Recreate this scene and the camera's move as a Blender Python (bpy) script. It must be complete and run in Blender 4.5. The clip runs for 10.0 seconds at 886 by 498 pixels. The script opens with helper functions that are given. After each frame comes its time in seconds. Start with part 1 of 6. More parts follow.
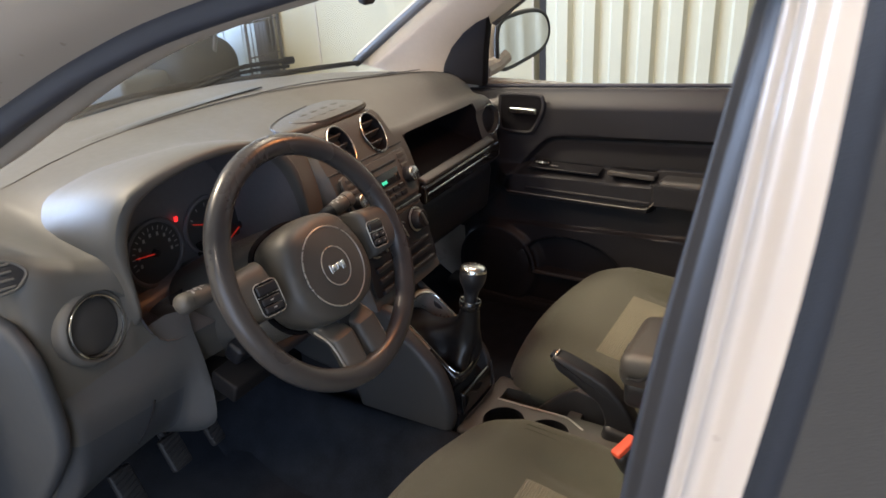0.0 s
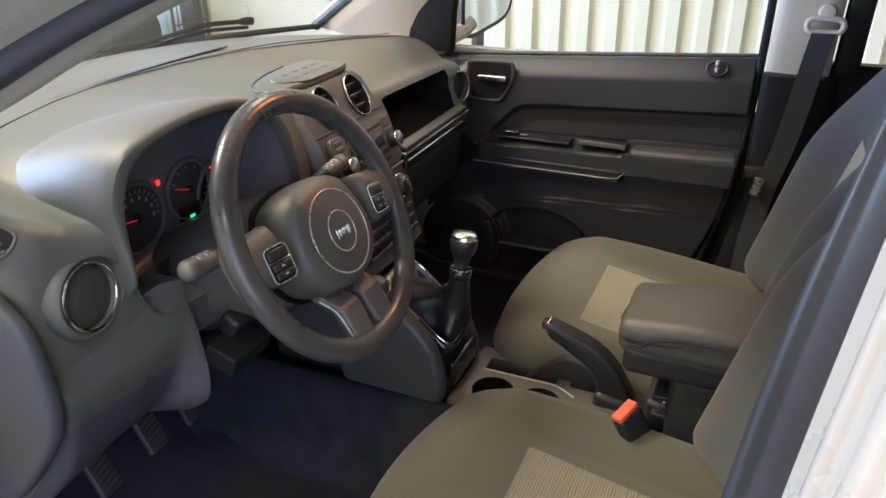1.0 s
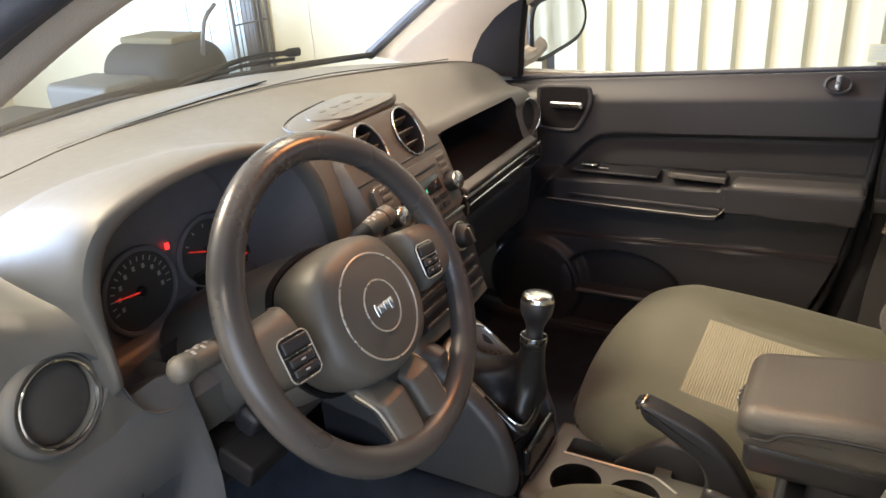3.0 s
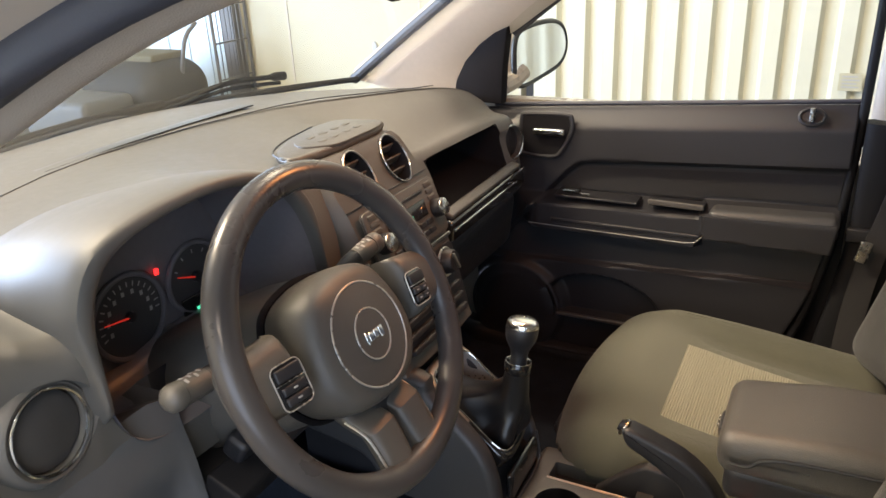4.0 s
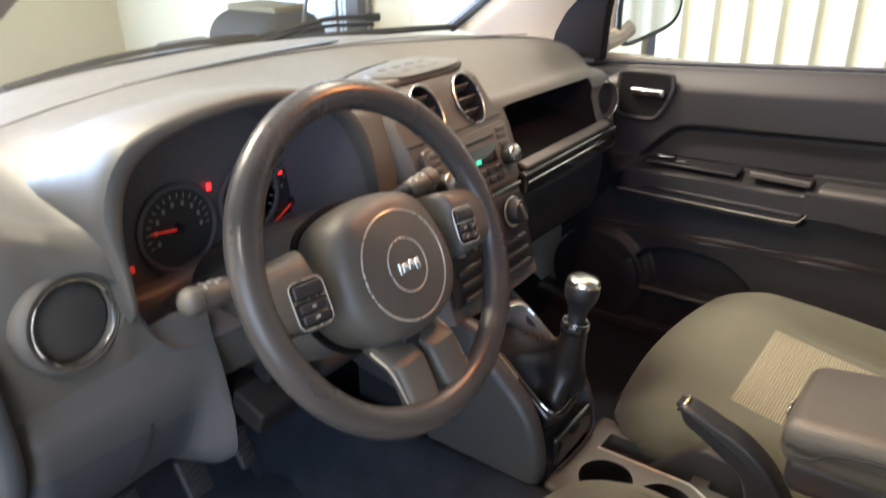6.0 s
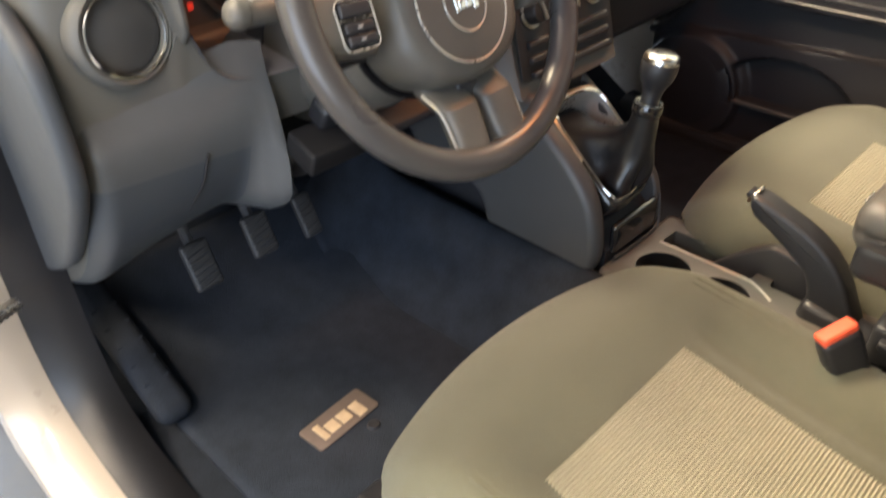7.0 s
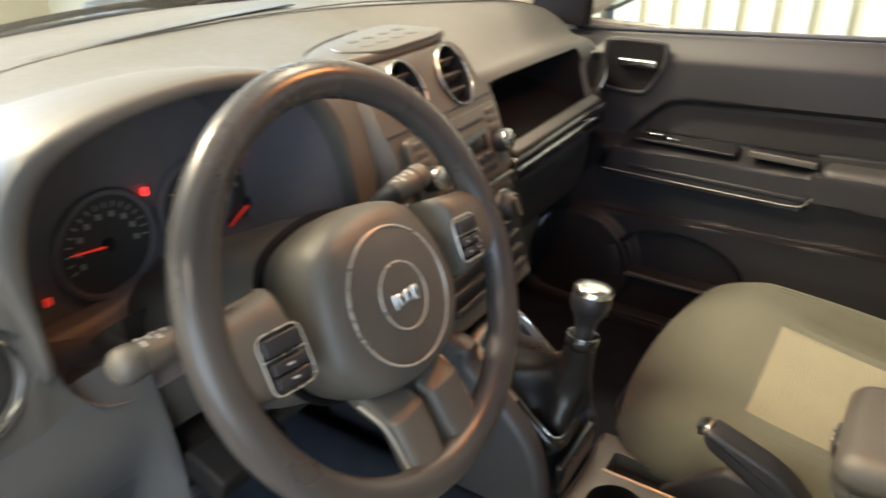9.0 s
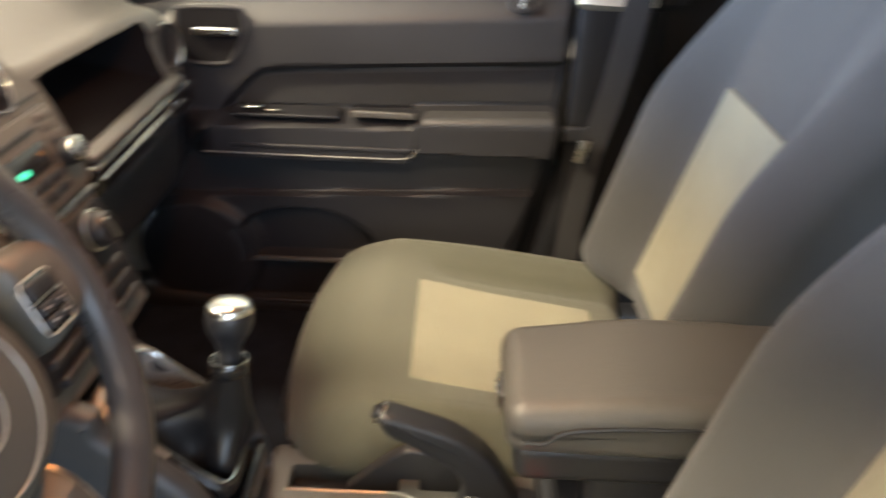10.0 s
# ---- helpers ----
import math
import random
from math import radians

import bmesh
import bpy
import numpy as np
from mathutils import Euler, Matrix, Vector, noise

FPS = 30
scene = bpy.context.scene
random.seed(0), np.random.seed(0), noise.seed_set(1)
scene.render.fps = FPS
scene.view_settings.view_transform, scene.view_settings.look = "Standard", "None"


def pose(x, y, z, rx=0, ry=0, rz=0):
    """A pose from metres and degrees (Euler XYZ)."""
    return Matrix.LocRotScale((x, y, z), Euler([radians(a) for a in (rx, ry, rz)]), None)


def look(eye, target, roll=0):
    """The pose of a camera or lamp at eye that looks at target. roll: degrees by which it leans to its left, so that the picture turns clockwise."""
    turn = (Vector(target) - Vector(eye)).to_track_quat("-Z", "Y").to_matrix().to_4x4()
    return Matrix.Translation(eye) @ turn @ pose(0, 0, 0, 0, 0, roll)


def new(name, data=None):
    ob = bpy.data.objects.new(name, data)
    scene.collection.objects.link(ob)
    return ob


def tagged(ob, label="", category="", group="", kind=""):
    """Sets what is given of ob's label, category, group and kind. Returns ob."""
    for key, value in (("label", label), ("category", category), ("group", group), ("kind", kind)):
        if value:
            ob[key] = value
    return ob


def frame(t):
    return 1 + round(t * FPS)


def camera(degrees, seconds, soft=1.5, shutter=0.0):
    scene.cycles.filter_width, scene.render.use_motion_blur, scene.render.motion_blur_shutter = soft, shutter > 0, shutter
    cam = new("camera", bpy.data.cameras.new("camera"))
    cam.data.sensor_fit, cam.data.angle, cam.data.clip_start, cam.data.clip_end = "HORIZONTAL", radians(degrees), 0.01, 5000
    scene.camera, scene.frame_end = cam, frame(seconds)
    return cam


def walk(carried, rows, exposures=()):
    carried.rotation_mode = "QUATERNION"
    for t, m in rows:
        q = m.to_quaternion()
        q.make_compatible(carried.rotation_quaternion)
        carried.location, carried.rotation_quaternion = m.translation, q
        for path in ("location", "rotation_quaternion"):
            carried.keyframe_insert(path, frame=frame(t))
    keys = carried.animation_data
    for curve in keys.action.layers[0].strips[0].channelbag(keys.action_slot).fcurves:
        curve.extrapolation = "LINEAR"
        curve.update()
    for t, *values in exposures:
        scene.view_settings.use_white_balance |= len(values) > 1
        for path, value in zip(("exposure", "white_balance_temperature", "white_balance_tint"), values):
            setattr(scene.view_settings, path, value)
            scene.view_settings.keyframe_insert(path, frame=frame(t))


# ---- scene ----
cam = camera(61.17, 10.0, shutter=0.5)
PATH = [
    (0.00, (-1.0747, -0.6302, 1.4535), (-0.2934, -0.1605, 1.0425), -3.17),
    (0.50, (-1.0895, -0.5487, 1.4331), (-0.2855, -0.1372, 1.0039), -1.81),
    (1.00, (-1.1089, -0.5010, 1.4218), (-0.2895, -0.1334, 0.9820), -0.68),
    (1.50, (-1.0530, -0.4827, 1.3942), (-0.2537, -0.0977, 0.9330), -0.48),
    (2.00, (-0.9274, -0.4688, 1.3747), (-0.1783, 0.0101, 0.9170), -0.47),
    (2.50, (-0.9035, -0.4283, 1.3722), (-0.1312, 0.0470, 0.9507), -3.64),
    (4.00, (-0.9186, -0.4092, 1.3939), (-0.1045, 0.0262, 1.0095), -2.78),
    (4.50, (-0.9286, -0.3987, 1.3960), (-0.1191, 0.0523, 1.0201), -3.01),
    (5.00, (-0.9302, -0.4031, 1.4047), (-0.1337, 0.0739, 1.0333), -3.45),
    (5.20, (-0.9243, -0.4117, 1.4036), (-0.1361, 0.0802, 1.0337), -3.11),
    (6.30, (-0.8509, -0.4726, 1.3064), (-0.1709, 0.0972, 0.8449), -0.75),
    (6.50, (-0.8518, -0.4847, 1.2920), (-0.2104, 0.0908, 0.7846), -0.78),
    (7.00, (-0.8611, -0.5063, 1.2314), (-0.2910, 0.0732, 0.6490), -1.53),
    (7.50, (-0.8796, -0.5102, 1.1986), (-0.3446, 0.0586, 0.5740), -0.74),
    (8.00, (-0.8378, -0.4934, 1.2570), (-0.3081, 0.1504, 0.7048), -2.83),
    (8.50, (-0.7994, -0.3964, 1.3150), (-0.1688, 0.2313, 0.8585), -2.42),
    (9.00, (-0.7556, -0.3168, 1.3178), (-0.0080, 0.1650, 0.8606), -0.06),
    (9.30, (-0.7141, -0.3175, 1.3044), (0.0665, 0.0864, 0.8272), -0.38),
    (9.50, (-0.6883, -0.3172, 1.3007), (0.1164, 0.0176, 0.8103), -0.10),
    (10.00, (-0.6393, -0.2746, 1.3049), (0.2292, -0.2626, 0.8092), 2.00),
]
EXPOSURES = [(0.0, -0.3, 6800, 20), (1.0, 0.0, 6500, 16), (2.0, 0.75, 6900, 17), (4.0, 0.2, 7100, 19), (5.2, 0.2, 6900, 18), (6.5, 0.90, 6700, 18), (7.0, 1.03, 7300, 17), (7.5, 1.0, 7900, 17), (8.0, 1.12, 7800, 14), (8.5, 0.85, 8400, 14), (9.0, 0.65, 7200, 13), (9.5, 0.9, 7500, 15), (10.0, 0.85, 7200, 15)]
walk(cam, [(t, look(e, g, r)) for t, e, g, r in PATH], EXPOSURES)

# ---------------------------------------------------------------- world and lights
world = bpy.data.worlds.new("world")
scene.world = world
world.use_nodes = True
world.node_tree.nodes["Background"].inputs[0].default_value = (0.55, 0.62, 0.75, 1)
world.node_tree.nodes["Background"].inputs[1].default_value = 0.15


def area_lamp(name, loc, target, sx, sy, power, colour):
    li = bpy.data.lights.new(name, "AREA")
    li.shape, li.size, li.size_y, li.energy, li.color = "RECTANGLE", sx, sy, power, colour
    ob = new(name, li)
    ob.matrix_world = look(loc, target)
    return ob


WARM = (1.0, 0.90, 0.70)
LAMPS = [
    ((-0.6, 2.3, 3.85), 0.35, 1.2, 260, (1.0, 0.91, 0.66)),
    ((-3.2, 1.5, 3.85), 0.35, 1.6, 150, (1.0, 0.88, 0.66)),
    ((-2.5, -1.4, 3.85), 0.35, 1.6, 75, (1.0, 0.91, 0.74)),
    ((2.1, 0.5, 3.85), 0.35, 1.6, 65, WARM),
]
for (lx, ly, lz), sx, sy, power, tone in LAMPS:
    area_lamp("ceiling_lamp_light", (lx, ly, lz), (lx, ly, 0), sx, sy, power, tone)
# daylight through the open gate on the driver's side
area_lamp("gate_daylight", (-4.30, -1.9, 1.75), (-0.3, 0.0, 0.9), 3.6, 3.0, 130, (0.56, 0.76, 1.0))
# the wide gate ahead of the car
area_lamp("front_gate_daylight", (-1.3, 6.45, 1.75), (-0.3, 0.0, 1.0), 4.2, 3.0, 1500, (0.49, 0.70, 1.0))

# the warm courtesy lamp in the roof, lit while the door is open
area_lamp("courtesy_lamp_light", (0.03, -0.10, 1.452), (0.03, -0.10, 0.0), 0.10, 0.06, 1.7, (1.0, 0.38, 0.11))

# ---------------------------------------------------------------- materials


def material(name, colour, rough=0.5, metal=0.0, vary=0.15, scale=6.0, bump=0.0, bump_scale=400.0, spec=0.5, coat=0.0, sheen=0.0, dust=0.0):
    """A procedural surface: broad and fine variation of colour and gloss, with a fine relief."""
    m = bpy.data.materials.new(name)
    m.use_nodes = True
    nt = m.node_tree
    b = nt.nodes["Principled BSDF"]
    b.inputs["Metallic"].default_value = metal
    b.inputs["Specular IOR Level"].default_value = spec
    b.inputs["Coat Weight"].default_value = coat
    b.inputs["Coat Roughness"].default_value = 0.08
    b.inputs["Sheen Weight"].default_value = sheen
    tc = nt.nodes.new("ShaderNodeTexCoord")
    n1 = nt.nodes.new("ShaderNodeTexNoise")
    n1.inputs["Scale"].default_value, n1.inputs["Detail"].default_value = scale, 6
    n2 = nt.nodes.new("ShaderNodeTexNoise")
    n2.inputs["Scale"].default_value, n2.inputs["Detail"].default_value = scale * 14, 4
    nt.links.new(tc.outputs["Object"], n1.inputs["Vector"])
    nt.links.new(tc.outputs["Object"], n2.inputs["Vector"])
    mix = nt.nodes.new("ShaderNodeMath")
    mix.operation = "MULTIPLY_ADD"
    mix.inputs[1].default_value = 0.6
    nt.links.new(n1.outputs["Fac"], mix.inputs[0])
    half = nt.nodes.new("ShaderNodeMath")
    half.operation = "MULTIPLY"
    half.inputs[1].default_value = 0.4
    nt.links.new(n2.outputs["Fac"], half.inputs[0])
    nt.links.new(half.outputs[0], mix.inputs[2])
    ramp = nt.nodes.new("ShaderNodeValToRGB")
    ramp.color_ramp.elements[0].position, ramp.color_ramp.elements[1].position = 0.3, 0.7
    lo, hi = 1 - vary, 1 + vary
    ramp.color_ramp.elements[0].color = (*[c * lo for c in colour], 1)
    ramp.color_ramp.elements[1].color = (*[min(1, c * hi + dust) for c in colour], 1)
    nt.links.new(mix.outputs[0], ramp.inputs[0])
    nt.links.new(ramp.outputs[0], b.inputs["Base Color"])
    mr = nt.nodes.new("ShaderNodeMapRange")
    mr.inputs[1].default_value, mr.inputs[2].default_value = 0.3, 0.7
    mr.inputs[3].default_value, mr.inputs[4].default_value = max(0.02, rough - 0.07), min(1, rough + 0.07)
    nt.links.new(mix.outputs[0], mr.inputs[0])
    nt.links.new(mr.outputs[0], b.inputs["Roughness"])
    if bump > 0:
        v = nt.nodes.new("ShaderNodeTexVoronoi")
        v.inputs["Scale"].default_value = bump_scale
        nt.links.new(tc.outputs["Object"], v.inputs["Vector"])
        bp = nt.nodes.new("ShaderNodeBump")
        bp.inputs["Strength"].default_value, bp.inputs["Distance"].default_value = bump, 0.0006
        nt.links.new(v.outputs["Distance"], bp.inputs["Height"])
        nt.links.new(bp.outputs["Normal"], b.inputs["Normal"])
    return m


def glow(name, colour, strength):
    m = bpy.data.materials.new(name)
    m.use_nodes = True
    b = m.node_tree.nodes["Principled BSDF"]
    b.inputs["Base Color"].default_value = (*[c * 0.3 for c in colour], 1)
    b.inputs["Emission Color"].default_value = (*colour, 1)
    b.inputs["Emission Strength"].default_value = strength
    return m


def glass(name, colour=(1, 1, 1), rough=0.0, thin=0.92):
    """Thin automotive glass: mostly clear, with a mirror gloss that grows at a glancing angle."""
    m = bpy.data.materials.new(name)
    m.use_nodes = True
    nt = m.node_tree
    nt.nodes.remove(nt.nodes["Principled BSDF"])
    out = nt.nodes["Material Output"]
    tr = nt.nodes.new("ShaderNodeBsdfTransparent")
    tr.inputs[0].default_value = (*[c * thin for c in colour], 1)
    gl = nt.nodes.new("ShaderNodeBsdfGlossy")
    gl.inputs["Roughness"].default_value = rough
    fr = nt.nodes.new("ShaderNodeFresnel")
    fr.inputs[0].default_value = 1.45
    mx = nt.nodes.new("ShaderNodeMixShader")
    nt.links.new(fr.outputs[0], mx.inputs[0])
    nt.links.new(tr.outputs[0], mx.inputs[1])
    nt.links.new(gl.outputs[0], mx.inputs[2])
    nt.links.new(mx.outputs[0], out.inputs[0])
    return m


DASH = material("dash_plastic", (0.092, 0.090, 0.084), 0.50, vary=0.05, scale=5, bump=0.12, bump_scale=900, spec=0.45)
KNEE = material("knee_plastic", (0.066, 0.071, 0.077), 0.42, vary=0.06, scale=5, bump=0.12, bump_scale=900)
DASH_LOW = material("lower_dash_plastic", (0.046, 0.046, 0.048), 0.46, vary=0.08, scale=5, bump=0.15, bump_scale=900)
STACK = material("centre_plastic", (0.082, 0.079, 0.073), 0.40, vary=0.06, scale=7, bump=0.25, bump_scale=1200)
PANEL = material("cluster_plastic", (0.125, 0.120, 0.132), 0.42, vary=0.12, scale=9)
COWL = material("cowl_black", (0.006, 0.006, 0.007), 0.75, vary=0.2, scale=9, spec=0.15)
BLACK = material("black_plastic", (0.016, 0.0165, 0.020), 0.42, vary=0.15, scale=9, bump=0.3, bump_scale=900)
GLOSS = material("gloss_black", (0.012, 0.012, 0.013), 0.12, vary=0.2, scale=9, coat=0.5)
DOOR = material("door_plastic", (0.0185, 0.0185, 0.0220), 0.50, vary=0.08, scale=6, bump=0.15, bump_scale=900)
DOOR_SOFT = material("door_cloth", (0.0085, 0.0088, 0.0120), 0.85, vary=0.18, scale=12, bump=0.6, bump_scale=1400, sheen=0.2)
VINYL = material("armrest_vinyl", (0.075, 0.071, 0.067), 0.38, vary=0.10, scale=7, bump=0.6, bump_scale=700)
LEATHER = material("wheel_leather", (0.050, 0.047, 0.047), 0.29, vary=0.03, scale=1.5, bump=0.04, bump_scale=700)
HUB = material("hub_plastic", (0.084, 0.079, 0.071), 0.38, vary=0.07, scale=6, bump=0.4, bump_scale=1000)
BOOT = material("boot_leather", (0.010, 0.0098, 0.011), 0.34, vary=0.15, scale=8, bump=0.12, bump_scale=600)
BACK_CLOTH = material("backrest_cloth", (0.054, 0.056, 0.058), 0.9, vary=0.12, scale=9, bump=0.9, bump_scale=1500, sheen=0.15)
REAR_DOOR = material("rear_door_plastic", (0.036, 0.034, 0.031), 0.75, vary=0.10, scale=6, bump=0.15, bump_scale=900, spec=0.12)
PILLAR = material("pillar_plastic", (0.0075, 0.0077, 0.0095), 0.6, vary=0.12, scale=8, bump=0.15, bump_scale=900, spec=0.25)
GASKET = material("door_gasket", (0.030, 0.029, 0.031), 0.42, vary=0.12, scale=12, bump=0.08, bump_scale=900)
# slate of the end cover; on the knee tier it paints shade
KNEE_LOW = material("slate_and_knee_shade", (0.046, 0.053, 0.063), 0.55, vary=0.10, scale=6, bump=0.15, bump_scale=900)
CLOTH = material("seat_cloth", (0.078, 0.080, 0.056), 0.9, vary=0.14, scale=9, bump=0.9, bump_scale=1500, sheen=0.15)
RIBBED = material("ribbed_cloth", (0.235, 0.222, 0.160), 0.9, vary=0.12, scale=10, bump=0.8, bump_scale=1800, sheen=0.15)
CARPET = material("carpet", (0.017, 0.021, 0.029), 0.95, vary=0.35, scale=25, bump=1.0, bump_scale=700, spec=0.1)
MAT = material("mat_carpet", (0.020, 0.025, 0.035), 0.95, vary=0.3, scale=30, bump=1.0, bump_scale=500, spec=0.1)
MAT_LOGO = material("mat_thread", (0.40, 0.30, 0.20), 0.8, vary=0.2, scale=60)
MAT_PATCH = material("mat_patch", (0.10, 0.075, 0.065), 0.8, vary=0.2, scale=60)
CHROME = material("chrome", (0.80, 0.78, 0.75), 0.10, metal=1.0, vary=0.05, scale=12)
SATIN = material("satin_metal", (0.55, 0.53, 0.50), 0.28, metal=1.0, vary=0.06, scale=12)
RING = material("ring_silver", (0.56, 0.54, 0.50), 0.30, metal=0.65, vary=0.05, scale=12)
FRAME_SILVER = material("frame_silver", (0.36, 0.345, 0.315), 0.36, metal=0.5, vary=0.05, scale=12)
KNOB = material("knob_metal", (0.86, 0.84, 0.80), 0.20, metal=1.0, vary=0.04, scale=12)
PAINT = material("pale_paint", (0.43, 0.37, 0.31), 0.30, vary=0.012, scale=3, coat=0.6)
TRIM = material("pillar_trim", (0.45, 0.395, 0.335), 0.6, vary=0.05, scale=6, bump=0.4, bump_scale=900)
RUBBER = material("rubber_seal", (0.034, 0.037, 0.050), 0.55, vary=0.12, scale=14, bump=0.08, bump_scale=900)
BELT = material("belt_webbing", (0.028, 0.028, 0.03), 0.75, vary=0.1, scale=30, bump=0.8, bump_scale=1500)
RED = material("buckle_red", (0.75, 0.10, 0.05), 0.4, vary=0.08, scale=20)
WHITE = material("white_print", (0.75, 0.75, 0.74), 0.5, vary=0.04, scale=20)
GREY = material("grey_print", (0.35, 0.35, 0.35), 0.5, vary=0.05, scale=20)
RUBBER_PEDAL = material("pedal_rubber", (0.034, 0.033, 0.035), 0.6, vary=0.2, scale=25, bump=0.4)
GLASS = glass("window_glass", (0.97, 1.0, 0.97))
MIRROR = material("mirror_silver", (0.88, 0.90, 0.90), 0.02, metal=1.0, vary=0.02, scale=3)
WALL = material("painted_steel", (0.55, 0.53, 0.43), 0.38, vary=0.05, scale=1.5, spec=0.4)
PLASTER = material("wall_board", (0.43, 0.39, 0.28), 0.6, vary=0.05, scale=1.2)
CONCRETE = material("concrete_floor", (0.062, 0.060, 0.055), 0.75, vary=0.18, scale=1.4, bump=0.4, bump_scale=60)
CEILING = material("ceiling_board", (0.34, 0.33, 0.31), 0.8, vary=0.06, scale=1.0)
STEEL_DARK = material("dark_steel", (0.06, 0.06, 0.065), 0.5, vary=0.2, scale=5)
# black plastic, and the painted shade of deep recesses and gaps
BLACK_SHADE = material("black_and_recess_shade", (0.010, 0.0095, 0.011), 0.9, vary=0.2, scale=9, spec=0.08)
GLOW_RED = glow("red_lamp", (1.0, 0.03, 0.03), 2.0)
GLOW_GREEN = glow("green_lamp", (0.03, 0.8, 0.45), 1.2)
GLOW_NEEDLE = glow("needle_red", (0.9, 0.05, 0.03), 0.30)
LAMP_GLOW = glow("lamp_tube", (1.0, 0.90, 0.72), 6.0)
DOME_GLOW = glow("dome_lens", (1.0, 0.45, 0.15), 4.0)
MACHINE = material("machine_grey", (0.015, 0.016, 0.015), 0.75, vary=0.15, scale=4, spec=0.15)
CABINET = material("cabinet_grey", (0.060, 0.062, 0.060), 0.6, vary=0.12, scale=4, spec=0.25)
YELLOW = material("machine_yellow", (0.09, 0.08, 0.05), 0.8, vary=0.15, scale=4, spec=0.15)
CURTAIN = material("strip_curtain", (0.45, 0.55, 0.62), 0.25, vary=0.12, scale=5)

# ---------------------------------------------------------------- building helpers
ORG = {}


def thing(name, base, label, category, group="", kind="", m=None):
    """A top-level thing: an Empty at its base."""
    ob = new(name)
    ob.empty_display_size = 0.05
    ob.matrix_world = m if m is not None else Matrix.Translation(base)
    ORG[ob.name] = Vector((0, 0, 0)) if m is not None else Vector(base)
    return tagged(ob, label, category, group, kind)


def smooth_step(a, b, v):
    """A soft rise from 0 at a to 1 at b."""
    t = max(0.0, min(1.0, (v - a) / (b - a)))
    return t * t * (3 - 2 * t)


def finish(bm, angle=35.0):
    bmesh.ops.recalc_face_normals(bm, faces=bm.faces)
    me = bpy.data.meshes.new("part")
    bm.to_mesh(me)
    bm.free()
    me.shade_smooth()
    me.set_sharp_from_angle(angle=radians(angle))
    return me


def part(name, bm, mat, parent, label="", angle=35.0):
    """One mesh object under a thing or a part; the bmesh is in the thing's space."""
    org = ORG[parent.name] if parent is not None else Vector((0, 0, 0))
    bmesh.ops.translate(bm, verts=bm.verts, vec=-org)
    me = finish(bm, angle)
    me.name = name
    me.materials.append(mat)
    ob = new(name, me)
    ob.parent = parent
    ORG[ob.name] = org
    return tagged(ob, label)


def structure(name, bm, mat, label, category, angle=35.0, kind="structure"):
    me = finish(bm, angle)
    me.name = name
    me.materials.append(mat)
    return tagged(new(name, me), label, category, kind=kind)


def add_grid(bm, rows, close_u=False, close_v=False, caps=False):
    """Quads over rows of points; close_u joins the first and the last of each row, close_v the first and last row."""
    vs = [[bm.verts.new(p) for p in r] for r in rows]
    nr, nc = len(vs), len(vs[0])
    for i in range(nr if close_v else nr - 1):
        for j in range(nc if close_u else nc - 1):
            a, b = vs[i], vs[(i + 1) % nr]
            bm.faces.new((a[j], a[(j + 1) % nc], b[(j + 1) % nc], b[j]))
    if caps:
        bm.faces.new(vs[0][::-1])
        bm.faces.new(vs[-1])
    return vs


def grid_mesh(rows, **kw):
    bm = bmesh.new()
    add_grid(bm, rows, **kw)
    return bm


def spline(points, n, closed=False):
    """n points along a smooth curve through the points."""
    p = [np.array(q, float) for q in points]
    k = len(p)
    spans = k if closed else k - 1
    out = []
    for i in range(n):
        u = i * spans / (n if closed else n - 1)
        j = min(int(u), spans - 1)
        t = u - j
        if closed:
            a, b, c, d = p[(j - 1) % k], p[j % k], p[(j + 1) % k], p[(j + 2) % k]
        else:
            b, c = p[j], p[j + 1]
            a = p[j - 1] if j > 0 else 2 * b - c
            d = p[j + 2] if j + 2 < k else 2 * c - b
        out.append(0.5 * (2 * b + (c - a) * t + (2 * a - 5 * b + 4 * c - d) * t ** 2 + (3 * b - a - 3 * c + d) * t ** 3))
    return out


def add_tube(bm, pts, radius, n=10, closed=False, flat=1.0, up=(0, 0, 1)):
    """A tube along points; radius may be a list; flat squeezes it along 'up'."""
    pts = [Vector(p) for p in pts]
    k = len(pts)
    rows = []
    for i, p in enumerate(pts):
        a = pts[(i - 1) % k] if closed or i else pts[0]
        b = pts[(i + 1) % k] if closed or i < k - 1 else pts[-1]
        t = (b - a).normalized()
        side = t.cross(Vector(up))
        if side.length < 1e-4:
            side = t.cross(Vector((1, 0, 0)))
        side.normalize()
        nrm = side.cross(t).normalized()
        r = radius[i] if isinstance(radius, (list, tuple)) else radius
        rows.append([p + side * (r * math.cos(2 * math.pi * j / n)) + nrm * (r * flat * math.sin(2 * math.pi * j / n)) for j in range(n)])
    add_grid(bm, rows, close_u=True, close_v=closed, caps=not closed)


def tube(pts, radius, **kw):
    bm = bmesh.new()
    add_tube(bm, pts, radius, **kw)
    return bm


def frame_at(origin, normal, up=(0, 0, 1)):
    """A matrix whose z is the normal and whose y leans towards up."""
    z = Vector(normal).normalized()
    x = Vector(up).cross(z).normalized()
    y = z.cross(x)
    return Matrix((x, y, z)).transposed().to_4x4() if origin is None else Matrix.Translation(origin) @ Matrix((x, y, z)).transposed().to_4x4()


